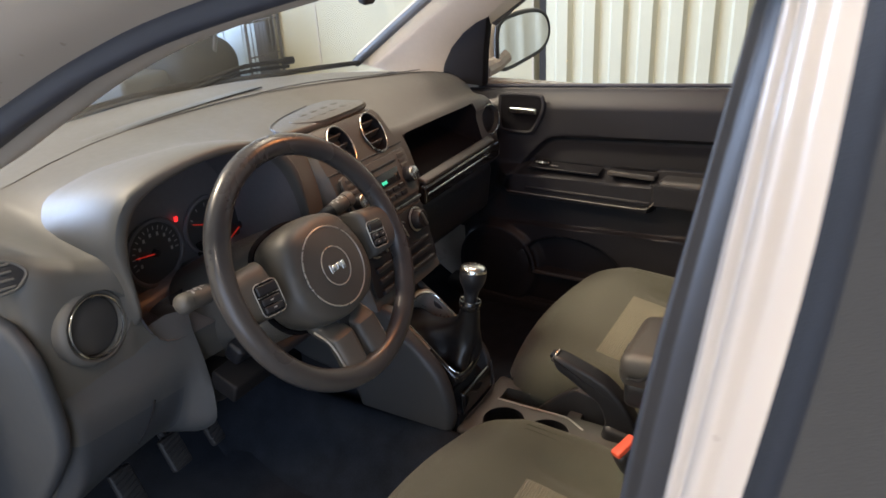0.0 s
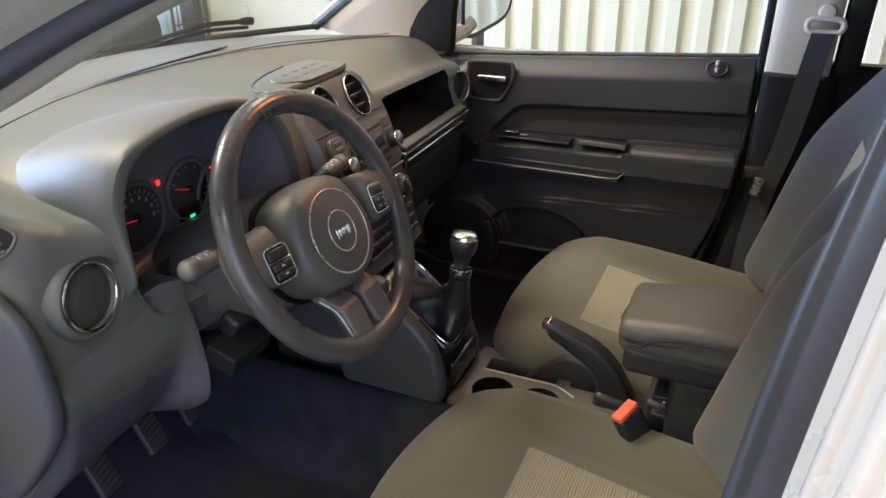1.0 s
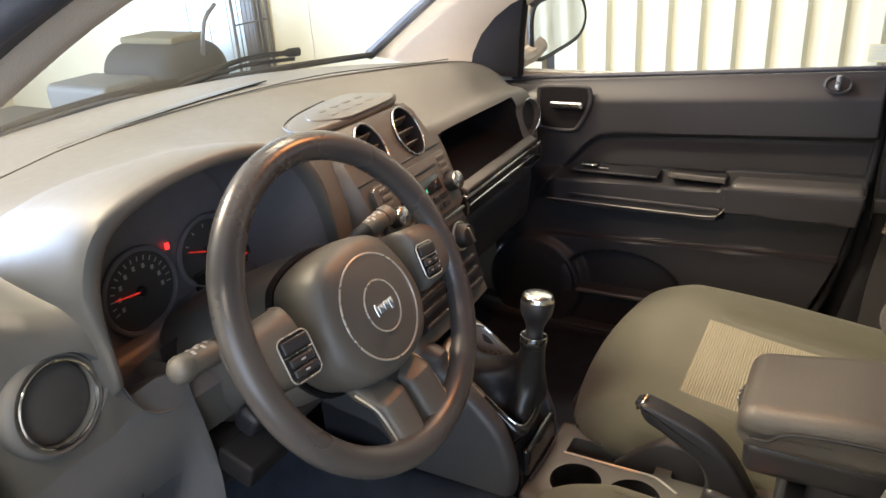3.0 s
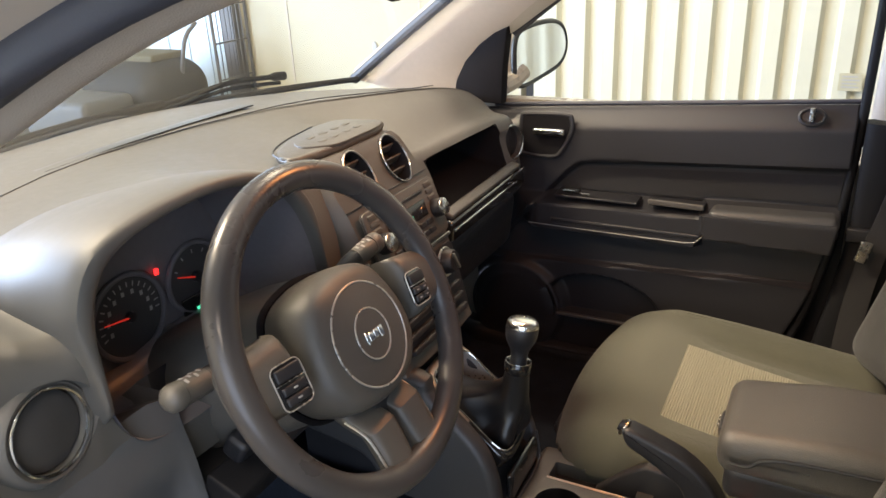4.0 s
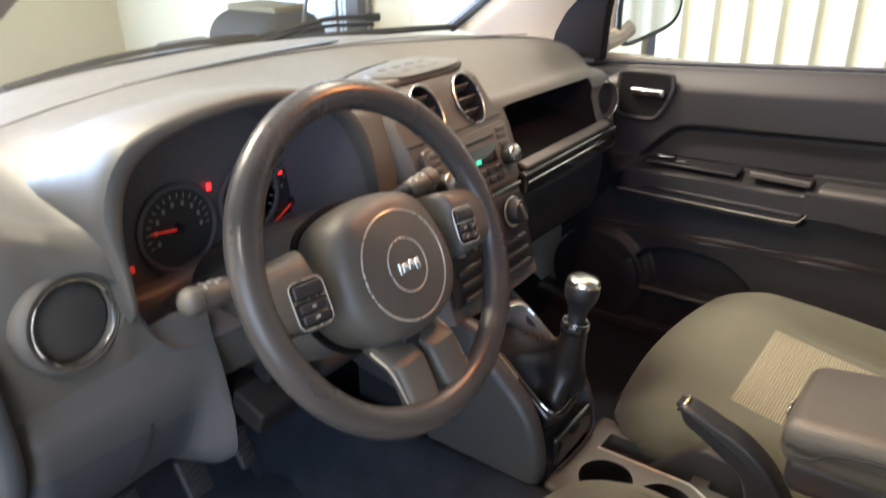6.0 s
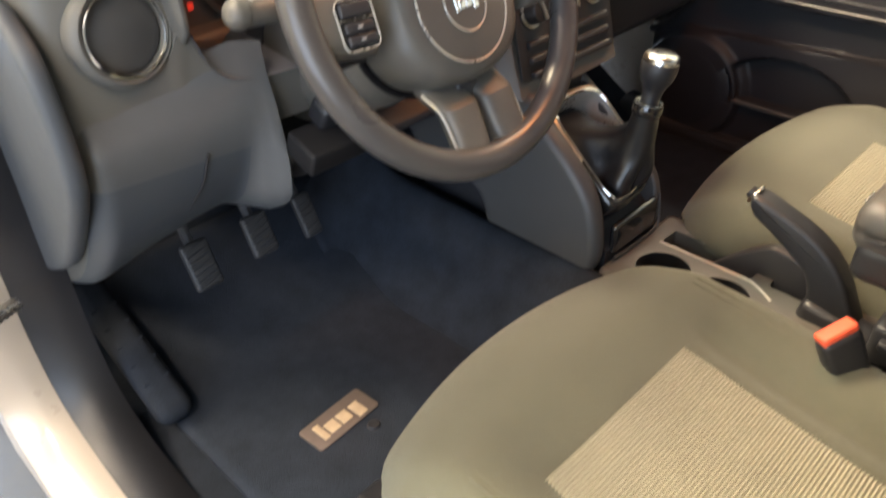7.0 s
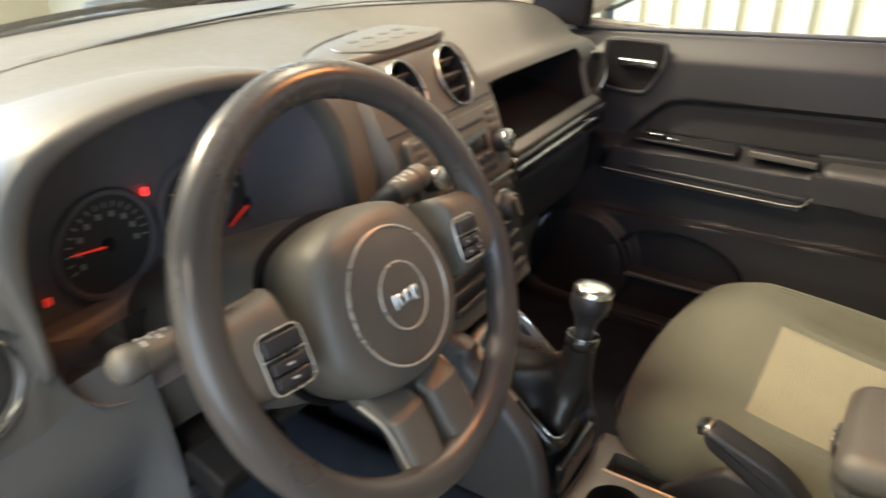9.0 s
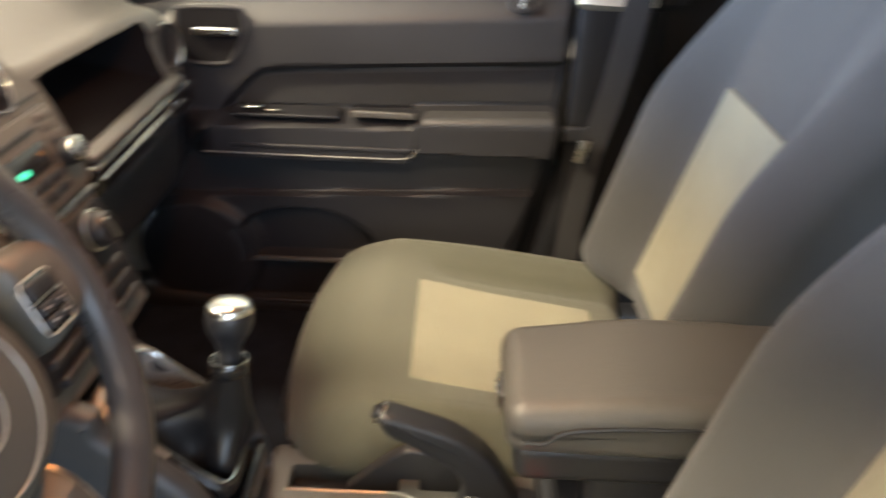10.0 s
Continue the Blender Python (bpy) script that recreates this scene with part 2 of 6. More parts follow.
def add_lathe(bm, profile, m, n=24, sx=1.0, sy=1.0):
    """A profile of (radius, height) turned round the z of m; radius 0 closes an end."""
    rows = [[m @ Vector((r * sx * math.cos(2 * math.pi * j / n), r * sy * math.sin(2 * math.pi * j / n), h)) for j in range(n)] for r, h in profile]
    vs = add_grid(bm, rows, close_u=True)
    bmesh.ops.remove_doubles(bm, verts=[v for r in vs for v in r], dist=1e-6)


def lathe(profile, m, n=24, sx=1.0, sy=1.0):
    bm = bmesh.new()
    add_lathe(bm, profile, m, n, sx, sy)
    return bm


def rbox(size, r, m=None, seg=3, fill=1, deform=None):
    """A box with rounded edges of radius r; fill adds points along its flats, deform moves each point."""
    h = [s / 2 for s in size]
    r = min(r, *h) * 0.999

    def stops(hh):
        flat = [-(hh - r) + 2 * (hh - r) * i / (fill + 1) for i in range(1, fill + 1)]
        lo = [-(hh) + r * i / seg for i in range(seg + 1)]
        return lo + flat + [-v for v in lo[::-1]]

    st = [stops(hh) for hh in h]
    bm = bmesh.new()
    for ax in range(3):
        u, v = (ax + 1) % 3, (ax + 2) % 3
        for s in (-1, 1):
            rows = []
            for a in st[u]:
                row = []
                for b in st[v]:
                    p = [0, 0, 0]
                    p[ax], p[u], p[v] = s * h[ax], a, b
                    inner = Vector([max(-(h[k] - r), min(h[k] - r, p[k])) for k in range(3)])
                    d = Vector(p) - inner
                    row.append(inner + d.normalized() * r if d.length > 1e-9 else Vector(p))
                rows.append(row)
            add_grid(bm, rows)
    bmesh.ops.remove_doubles(bm, verts=bm.verts, dist=min(size) * 1e-4)
    for vtx in bm.verts:
        if deform:
            vtx.co = deform(vtx.co.copy())
        if m is not None:
            vtx.co = m @ vtx.co
    return bm


def join(*bms):
    """Several bmeshes as one."""
    out = bmesh.new()
    for b in bms:
        me = bpy.data.meshes.new("tmp")
        b.to_mesh(me)
        b.free()
        out.from_mesh(me)
        bpy.data.meshes.remove(me)
    return out


def prism(poly, m, depth, bevel=0.0, seg=2):
    """A polygon (x, y) in the plane of m, pulled by depth along its z, with rounded rims."""
    bm = bmesh.new()
    bot = [bm.verts.new((x, y, 0)) for x, y in poly]
    top = [bm.verts.new((x, y, depth)) for x, y in poly]
    n = len(poly)
    bm.faces.new(bot[::-1])
    bm.faces.new(top)
    for i in range(n):
        bm.faces.new((bot[i], bot[(i + 1) % n], top[(i + 1) % n], top[i]))
    bmesh.ops.recalc_face_normals(bm, faces=bm.faces)
    if bevel:
        es = [e for e in bm.edges if (e.verts[0] in top and e.verts[1] in top) or (e.verts[0] in bot and e.verts[1] in bot)]
        bmesh.ops.bevel(bm, geom=es, offset=bevel, segments=seg, profile=0.5, affect="EDGES")
    bmesh.ops.transform(bm, matrix=m, verts=bm.verts)
    return bm


def rounded(w, h, r, n=5):
    """A rounded rectangle, centred."""
    out = []
    for cx, cy, a0 in ((w / 2 - r, h / 2 - r, 0), (-w / 2 + r, h / 2 - r, 90), (-w / 2 + r, -h / 2 + r, 180), (w / 2 - r, -h / 2 + r, 270)):
        for i in range(n + 1):
            a = radians(a0 + 90 * i / n)
            out.append((cx + r * math.cos(a), cy + r * math.sin(a)))
    return out


def ellipse(rx, ry, n=32):
    return [(rx * math.cos(2 * math.pi * i / n), ry * math.sin(2 * math.pi * i / n)) for i in range(n)]


def ring(loop, m, radius, n=8, flat=1.0):
    """A bead round a loop (x, y) in the plane of m."""
    return tube([m @ Vector((x, y, 0)) for x, y in loop], radius, n=n, closed=True, flat=flat, up=m.to_3x3() @ Vector((0, 0, 1)))


def thicken(ob, t, towards):
    """Gives a sheet a thickness that grows to one side of it."""
    s = Vector((0, 0, 0))
    for poly in ob.data.polygons:
        s += poly.normal * poly.area
    mod = ob.modifiers.new("thick", "SOLIDIFY")
    mod.thickness, mod.offset = t, (1 if s.dot(Vector(towards)) > 0 else -1)


def carve(ob, *cutters):
    """Cuts closed bmeshes out of a mesh object; the new faces keep its material."""
    for bm in cutters:
        bmesh.ops.translate(bm, verts=bm.verts, vec=-ORG[ob.name])
        bmesh.ops.recalc_face_normals(bm, faces=bm.faces)
        me = bpy.data.meshes.new("cut")
        bm.to_mesh(me)
        bm.free()
        cut = new("cut", me)
        mod = ob.modifiers.new("cut", "BOOLEAN")
        mod.operation, mod.solver, mod.object = "DIFFERENCE", "MANIFOLD", cut
        old_parent, ob.parent = ob.parent, None
        bpy.context.view_layer.update()
        done = bpy.data.meshes.new_from_object(ob.evaluated_get(bpy.context.evaluated_depsgraph_get()))
        ob.parent = old_parent
        ob.modifiers.clear()
        name = ob.data.name
        ob.data = done
        ob.data.name = name
        for poly in done.polygons:
            poly.material_index = 0
        while len(done.materials) > 1:
            done.materials.pop()
        ob.data.shade_smooth()
        ob.data.set_sharp_from_angle(angle=radians(32))
        bpy.data.objects.remove(cut)
        bpy.data.meshes.remove(me)


# ---------------------------------------------------------------- the workshop
def slab(x0, x1, y0, y1, z0, z1):
    bm = bmesh.new()
    bmesh.ops.create_cube(bm, size=1, matrix=Matrix.LocRotScale(((x0 + x1) / 2, (y0 + y1) / 2, (z0 + z1) / 2), None, (x1 - x0, y1 - y0, z1 - z0)))
    return bm


def corrugated(x, y0, y1, z0, z1, pitch, depth, thick):
    """A steel wall of trapezoid ribs along y; its face looks to -x."""
    prof = []
    y = y0
    while y < y1:
        for f, d in ((0.0, 0.0), (0.40, 0.0), (0.52, 1.0), (0.88, 1.0)):
            prof.append((x + d * depth, y + f * pitch))
        y += pitch
    loop = prof + [(x + depth + thick, prof[-1][1]), (x + depth + thick, prof[0][1])]
    return grid_mesh([[(a, b, z) for a, b in loop] for z in (z0, z1)], close_u=True, caps=True)


WX, WY0, WY1, WXL = 3.3, -5.0, 6.6, -4.4
structure("floor", slab(WXL - 0.3, WX + 0.3, WY0 - 0.3, WY1 + 0.3, -0.12, 0.0), CONCRETE, "smooth grey concrete workshop floor", "floor")
structure("ceiling", slab(WXL - 0.3, WX + 0.3, WY0 - 0.3, WY1 + 0.3, 4.0, 4.15), CEILING, "pale painted workshop ceiling", "ceiling")
structure("wall_east", corrugated(WX, WY0, 1.10, 0.0, 4.0, 0.168, 0.032, 0.06), WALL, "cream ribbed steel workshop wall", "wall", angle=20)
structure("wall_east_board", slab(WX, WX + 0.1, 1.27, WY1, 0.0, 4.0), PLASTER, "smooth cream board wall beside the ribbed wall", "wall")
for jy in (1.27, 1.93, 2.95):
    structure("wall_joint", slab(WX - 0.004, WX, jy - 0.006, jy + 0.006, 0.0, 4.0), TRIM, "thin cover strip over a board joint", "trim")
structure("wall_north", join(slab(WXL, -3.45, WY1, WY1 + 0.15, 0.0, 4.0), slab(0.85, WX, WY1, WY1 + 0.15, 0.0, 4.0), slab(-3.45, 0.85, WY1, WY1 + 0.15, 3.3, 4.0)), PLASTER, "smooth cream workshop wall", "wall")
structure("wall_west", join(slab(WXL - 0.15, WXL, WY0, -3.8, 0.0, 4.0), slab(WXL - 0.15, WXL, 0.0, WY1, 0.0, 4.0), slab(WXL - 0.15, WXL, -3.8, 0.0, 3.3, 4.0)), PLASTER, "smooth cream workshop wall", "wall")
structure("wall_south", slab(WXL, WX, WY0 - 0.15, WY0, 0.0, 4.0), PLASTER, "smooth cream workshop wall", "wall")
for (lx, ly, lz), sx, sy, power, tone in LAMPS:
    fit_lamp = thing("ceiling_light", (lx, ly, 4.0), "white ceiling light with a lit diffuser panel", "ceiling light", "ceiling lights")
    part("housing", slab(lx - sx / 2 - 0.03, lx + sx / 2 + 0.03, ly - sy / 2 - 0.03, ly + sy / 2 + 0.03, 3.92, 4.0), WHITE, fit_lamp)
    part("diffuser", slab(lx - sx / 2, lx + sx / 2, ly - sy / 2, ly + sy / 2, 3.90, 3.918), LAMP_GLOW, fit_lamp, "lit frosted diffuser")

# a small stain on the board wall, modelled as a raised grey disc
plate = thing("wall_mark", (3.298, 2.27, 0.757), "small grey disc standing in for a stain on the board wall", "wall plate")
part("plate", lathe([(0.0, 0.012), (0.017, 0.010), (0.021, 0.0)], frame_at((3.298, 2.27, 0.757), (-1, 0, 0)), n=20, sy=1.6), GREY, plate)

# machinery corner ahead of the ribbed wall
structure("wall_post", slab(3.20, 3.30, 3.36, 3.46, 0.0, 4.0), STEEL_DARK, "dark steel wall post", "post")
curt = thing("strip_curtain", (3.28, 3.9, 0.0), "bluish translucent strip curtain in a doorway", "curtain")
for i in range(8):
    part("strip", slab(3.27 + 0.008 * (i % 2), 3.275 + 0.008 * (i % 2), 3.47 + 0.10 * i, 3.575 + 0.10 * i, 0.02, 2.6), CURTAIN, curt)
part("rail", slab(3.22, 3.285, 3.47, 4.30, 2.6, 2.68), STEEL_DARK, curt, "dark rail")
mach = thing("floor_machine", (2.70, 3.75, 0.0), "dark grey wheeled shop machine with a yellow band", "machine")
part("body", rbox((0.58, 0.8, 0.60), 0.20, pose(2.70, 3.75, 0.44), seg=5), MACHINE, mach, "rounded grey body")
part("side_cabinet", rbox((0.40, 0.6, 0.52), 0.05, pose(2.24, 3.85, 0.31), seg=3), CABINET, mach, "low grey side cabinet")
part("band", rbox((0.30, 0.5, 0.05), 0.02, pose(2.72, 3.75, 0.75)), YELLOW, mach, "dull yellow band")
part("handle", tube(spline([(2.70, 3.40, 0.6), (2.74, 3.36, 0.85), (2.86, 3.36, 0.95)], 10), 0.014), STEEL_DARK, mach)
for wx in (2.5, 2.9):
    for wy in (3.5, 4.0):
        part("wheel", lathe([(0.0, -0.03), (0.09, -0.03), (0.09, 0.03), (0.0, 0.03)], frame_at((wx, wy, 0.09), (1, 0, 0)), n=18), RUBBER, mach)

rack = thing("wire_rack", (3.12, 3.30, 0.0), "thin dark wire rack standing by the wall", "rack")
for k in range(9):
    part("wire", tube([(2.95 + 0.04 * k, 3.30, 0.30), (2.95 + 0.04 * k, 3.30, 1.05)], 0.004, n=6), STEEL_DARK, rack)
for z in (0.32, 0.56, 0.80, 1.04):
    part("cross_wire", tube([(2.93, 3.30, z), (3.29, 3.30, z)], 0.006, n=6), STEEL_DARK, rack)
for x in (2.94, 3.28):
    part("leg", tube([(x, 3.30, 0.0), (x, 3.30, 1.08)], 0.011, n=8), STEEL_DARK, rack)

notice = thing("wall_notice", (3.296, -0.473, 0.64), "small pale notice with grey lines on the ribbed wall", "notice")
part("sheet", slab(3.290, 3.298, -0.525, -0.42, 0.60, 0.685), PLASTER, notice)
for k in range(4):
    part("text_line", slab(3.287, 3.2895, -0.512 + 0.01 * (k % 2), -0.434, 0.616 + 0.017 * k, 0.622 + 0.017 * k), GREY, notice, "plain grey line")

# ---------------------------------------------------------------- the car's shell
car = thing("car_body", (0, 0, 0.18), "pale metallic car body shell with the driver's door open", "car body")


# floor pan, bulkhead, roof
part("floor_pan", join(slab(-0.70, 0.70, -1.6, 0.55, 0.36, 0.405), slab(-0.08, 0.08, -1.6, 0.5, 0.40, 0.44)), CARPET, car, "dark carpeted floor")
toe = [(y, z) for y, z in ((0.34, 0.40), (0.50, 0.50), (0.62, 0.70), (0.66, 0.95), (0.70, 0.95), (0.72, 0.60), (0.60, 0.36), (0.34, 0.36))]
part("bulkhead", grid_mesh([[(x, y, z) for y, z in toe] for x in (-0.70, 0.70)], close_u=True, caps=True), CARPET, car)
roof_rows = []
for i in range(13):
    x = -0.62 + 1.24 * i / 12
    roof_rows.append([(x, -2.0 + 2.0 * j / 10 + (0.03 - 0.10 * (x / 0.62) ** 2 if j == 10 else 0), 1.60 - 0.06 * (x / 0.62) ** 2 - 0.12 * (j / 10) ** 3) for j in range(11)])
roof = part("roof", grid_mesh(roof_rows), TRIM, car, "pale headliner under the roof")
thicken(roof, 0.03, (0, 0, 1))
dome = thing("courtesy_lamp", (0.03, -0.10, 1.49), "small lit courtesy lamp in the roof lining", "lamp")
part("housing", rbox((0.16, 0.10, 0.045), 0.012, pose(0.03, -0.10, 1.482)), TRIM, dome, "pale plastic housing")
part("lens", rbox((0.10, 0.06, 0.006), 0.002, pose(0.03, -0.10, 1.457)), DOME_GLOW, dome, "warm lit lens")


def beam(name, pts, w, d, mat, label="", n=24, side=(1, 0, 0), bev=0.35):
    """A long rounded member through points; w across the side direction, d the other way."""
    path = spline(pts, n)
    rows = []
    for i, p in enumerate(path):
        a, b = path[max(0, i - 1)], path[min(n - 1, i + 1)]
        t = Vector(b - a).normalized()
        s = (Vector(side) - t * Vector(side).dot(t)).normalized()
        q = t.cross(s)
        rows.append([Vector(p) + s * (x * w) + q * (y * d) for x, y in rounded(1, 1, bev, 3)])
    return part(name, grid_mesh(rows, close_u=True, caps=True), mat, car, label, angle=50)


def strip(name, left, right, back, mat, label="", n=28, bulge=0.006, parent=None, beads=()):
    """A long member between two edge lines, its face bulging, with depth along back."""
    a, b = spline(left, n), spline(right, n)
    bk = Vector(back)
    rows = []
    for p, q in zip(a, b):
        p, q = Vector(p), Vector(q)
        out = -bk.normalized()
        m = 36 if beads else 6
        rise = [bulge * math.sin(math.pi * k / m) + sum(h * math.exp(-((k / m - c) / w) ** 4) for c, w, h in beads) for k in range(m)]
        rows.append([p + bk, p] + [p.lerp(q, k / m) + out * rise[k] for k in range(1, m)] + [q, q + bk])
    return part(name, grid_mesh(rows, close_u=True, caps=True), mat, parent or car, label, angle=40)


P_LEFT = [(0.655, 0.649, 1.074), (0.640, 0.479, 1.192), (0.620, 0.322, 1.294), (0.600, 0.16, 1.388), (0.575, -0.05, 1.480), (0.56, -0.16, 1.505)]
P_RIGHT = [(0.692, 0.384, 1.030), (0.692, 0.345, 1.122), (0.686, 0.218, 1.208), (0.672, 0.10, 1.286), (0.650, -0.05, 1.375), (0.63, -0.17, 1.44)]
strip("pillar_trim", P_LEFT, P_RIGHT, (0.03, 0.03, 0.02), TRIM, "pale front pillar trim", bulge=0.010)
# driver side front pillar: inner trim, seal, painted body
A_LOW = [(-0.635, 0.62, 1.040), (-0.632, 0.40, 1.135), (-0.630, 0.18, 1.227), (-0.630, 0.05, 1.288), (-0.630, -0.08, 1.346), (-0.625, -0.21, 1.387), (-0.61, -0.45, 1.44)]
A_MID = [(-0.680, 0.64, 1.070), (-0.678, 0.40, 1.160), (-0.675, 0.18, 1.245), (-0.675, 0.05, 1.303), (-0.675, -0.08, 1.356), (-0.668, -0.20, 1.396), (-0.65, -0.45, 1.45)]
A_OUT = [(-0.725, 0.66, 1.100), (-0.722, 0.40, 1.195), (-0.720, 0.18, 1.268), (-0.720, 0.05, 1.322), (-0.720, -0.08, 1.370), (-0.712, -0.20, 1.408), (-0.69, -0.45, 1.465)]
A_TOP = [(-0.790, 0.68, 1.150), (-0.782, 0.40, 1.262), (-0.775, 0.18, 1.340), (-0.770, 0.05, 1.388), (-0.762, -0.08, 1.432), (-0.75, -0.20, 1.466), (-0.72, -0.45, 1.52)]
A_OUT = [tuple(l + 0.62 * (m - l) + 0.85 * (o - m) for l, m, o in zip(a, b, c)) for a, b, c in zip(A_LOW, A_MID, A_OUT)]
A_MID = [tuple(l + 0.62 * (m - l) for l, m in zip(a, b)) for a, b in zip(A_LOW, A_MID)]
strip("pillar_trim", A_LOW, A_MID, (0.012, 0.03, 0.035), TRIM, "pale front pillar trim")
strip("door_seal", A_MID, A_OUT, (0.010, 0.02, 0.03), RUBBER, "dark rubber door seal with raised beads", bulge=0.006, beads=((0.70, 0.20, 0.010), (0.42, 0.05, 0.003)))
strip("pillar_body", A_OUT, A_TOP, (0.03, 0.02, 0.03), PAINT, "pale painted front pillar", bulge=0.008)
# roof rails, both sides
beam("roof_rail", [(-0.695, -0.33, 1.447), (-0.690, -0.8, 1.51), (-0.69, -1.6, 1.51)], 0.09, 0.07, PAINT)
beam("roof_rail", [(0.57, -0.14, 1.50), (0.60, -0.5, 1.53), (0.61, -1.6, 1.53)], 0.10, 0.07, TRIM)

# driver side middle pillar: inner trim, seal, painted flange, rear door edge
beam("middle_pillar_trim", [(-0.630, -0.635, 1.50), (-0.640, -0.620, 1.25), (-0.655, -0.605, 1.0), (-0.665, -0.585, 0.7), (-0.665, -0.57, 0.42)], 0.05, 0.09, BLACK, "dark middle pillar trim", side=(1, 0, 0))
B_IN = [(-0.640, -0.590, 1.50), (-0.657, -0.577, 1.405), (-0.658, -0.558, 1.305), (-0.659, -0.536, 1.19), (-0.662, -0.519, 1.06), (-0.675, -0.50, 0.85), (-0.680, -0.48, 0.60), (-0.670, -0.46, 0.42)]
B_MID = [(-0.665, -0.600, 1.50), (-0.682, -0.587, 1.405), (-0.684, -0.575, 1.305), (-0.685, -0.563, 1.19), (-0.690, -0.550, 1.06), (-0.708, -0.530, 0.85), (-0.715, -0.51, 0.60), (-0.72, -0.49, 0.42)]
B_OUT = [(-0.735, -0.622, 1.50), (-0.759, -0.621, 1.405), (-0.764, -0.617, 1.305), (-0.771, -0.605, 1.19), (-0.780, -0.588, 1.06), (-0.800, -0.565, 0.85), (-0.81, -0.545, 0.60), (-0.81, -0.525, 0.42)]
B_GAP = [(x - 0.026, y - 0.016, z) for x, y, z in B_OUT]
B_DOOR = [(x - 0.110, y - 0.150, z) for x, y, z in B_OUT]
strip("door_seal", B_IN, B_MID, (0.03, -0.045, 0), GASKET, "dark rubber door seal with a raised bead", bulge=0.006, beads=((0.35, 0.16, 0.006),))
strip("middle_pillar_body", [(x - 0.004, y + 0.001, z) for x, y, z in B_MID], B_OUT, (0.03, -0.05, 0), PAINT, "pale painted middle pillar flange with raised beads", bulge=0.004, beads=((0.29, 0.07, 0.006), (0.62, 0.12, 0.007)))
strip("rear_door_edge", B_OUT, B_GAP, (0.03, -0.03, 0), PILLAR, "dark edge of the rear door", bulge=-0.004)
strip("rear_door_panel", [(x - 0.004, y + 0.003, z) for x, y, z in B_GAP], B_DOOR, (0.03, -0.02, 0), REAR_DOOR, "satin dark rear door panel", bulge=0.004)

# sill on the driver side: painted step, dark scuff trim inside it, and the curve up to the front pillar
SILL_X = [(-0.62, 0.405), (-0.10, 0.405), (0.10, 0.409), (0.26, 0.425), (0.355, 0.475), (0.385, 0.57), (0.372, 0.70), (0.345, 0.81), (0.34, 1.00)]
strip("door_sill", [(-0.735, y, z + 0.012) for y, z in SILL_X], [(-0.800, y, z - 0.012) for y, z in SILL_X], (0.0, 0.02, -0.05), PAINT, "pale painted door sill", n=44, bulge=0.010)
strip("scuff_trim", [(-0.666, y - 0.02 + 0.05 * smooth_step(0.55, 0.9, z), z - 0.004) for y, z in SILL_X], [(-0.736, y + 0.002, z + 0.012) for y, z in SILL_X], (0.0, 0.02, -0.04), BLACK, "dark plastic scuff trim", n=44, bulge=0.012)
part("rocker", join(slab(-0.79, -0.735, -1.4, 0.62, 0.22, 0.365), slab(-0.775, -0.70, 0.46, 0.56, 0.36, 1.03)), PAINT, car, "pale painted rocker panel")
part("fender", slab(-0.86, -0.79, 0.66, 1.5, 0.45, 0.90), PAINT, car, "pale painted front fender")
part("side_panel", slab(0.76, 0.86, -1.4, 1.3, 0.22, 0.93), PAINT, car, "pale painted far side of the car")
part("hood", grid_mesh([[(x, 0.92 - 0.12 * x * x + 0.9 * j / 6, 0.960 - 0.06 * (x / 0.8) ** 2 - 0.16 * (j / 6) ** 1.5) for j in range(7)] for x in [-0.78 + 1.56 * i / 12 for i in range(13)]]), PAINT, car, "pale painted bonnet")
part("cowl", grid_mesh([[(x, 0.84 - 0.45 * x * x + 0.12 * j, 1.045 - 0.02 * j) for j in range(3)] for x in [-0.7 + 1.4 * i / 12 for i in range(13)]]), COWL, car, "black cowl under the windscreen")
beam("door_check", [(-0.735, 0.350, 0.668), (-0.752, 0.345, 0.668), (-0.768, 0.338, 0.668)], 0.014, 0.018, SATIN, "metal door check strap", n=6, side=(0, 0, 1))

# road wheels under the arches
for wx in (-0.70, 0.70):
    for wy in (1.28, -1.36):
        mw = frame_at((wx, wy, 0.335), (1 if wx > 0 else -1, 0, 0))
        wheel_ = part("road_wheel", lathe([(0.0, 0.045), (0.06, 0.05), (0.17, 0.035), (0.205, 0.075), (0.215, 0.078), (0.215, -0.09), (0.0, -0.09)], mw, n=32), SATIN, car, "silver wheel")
        part("tyre", lathe([(0.214, 0.080), (0.250, 0.098), (0.310, 0.092), (0.333, 0.070), (0.335, -0.070), (0.310, -0.092), (0.250, -0.098), (0.214, -0.080)], mw, n=40), RUBBER, wheel_, "black rubber tyre")

# glass
ws = []
for i in range(17):
    x = -0.64 + 1.28 * i / 16
    ws.append([(x * (1 - 0.06 * j / 8), (0.865 - 0.62 * x * x) * (1 - j / 8) + (0.05 - 0.25 * x * x) * (j / 8), 1.062 + (1.485 - 1.062) * (j / 8) ** 0.96) for j in range(9)])
windscreen = thing("windscreen", (0, 0.85, 1.06), "clear curved laminated glass windscreen", "windscreen")
wg = part("pane", grid_mesh(ws), GLASS, windscreen, "clear curved glass")
wg.visible_shadow = False
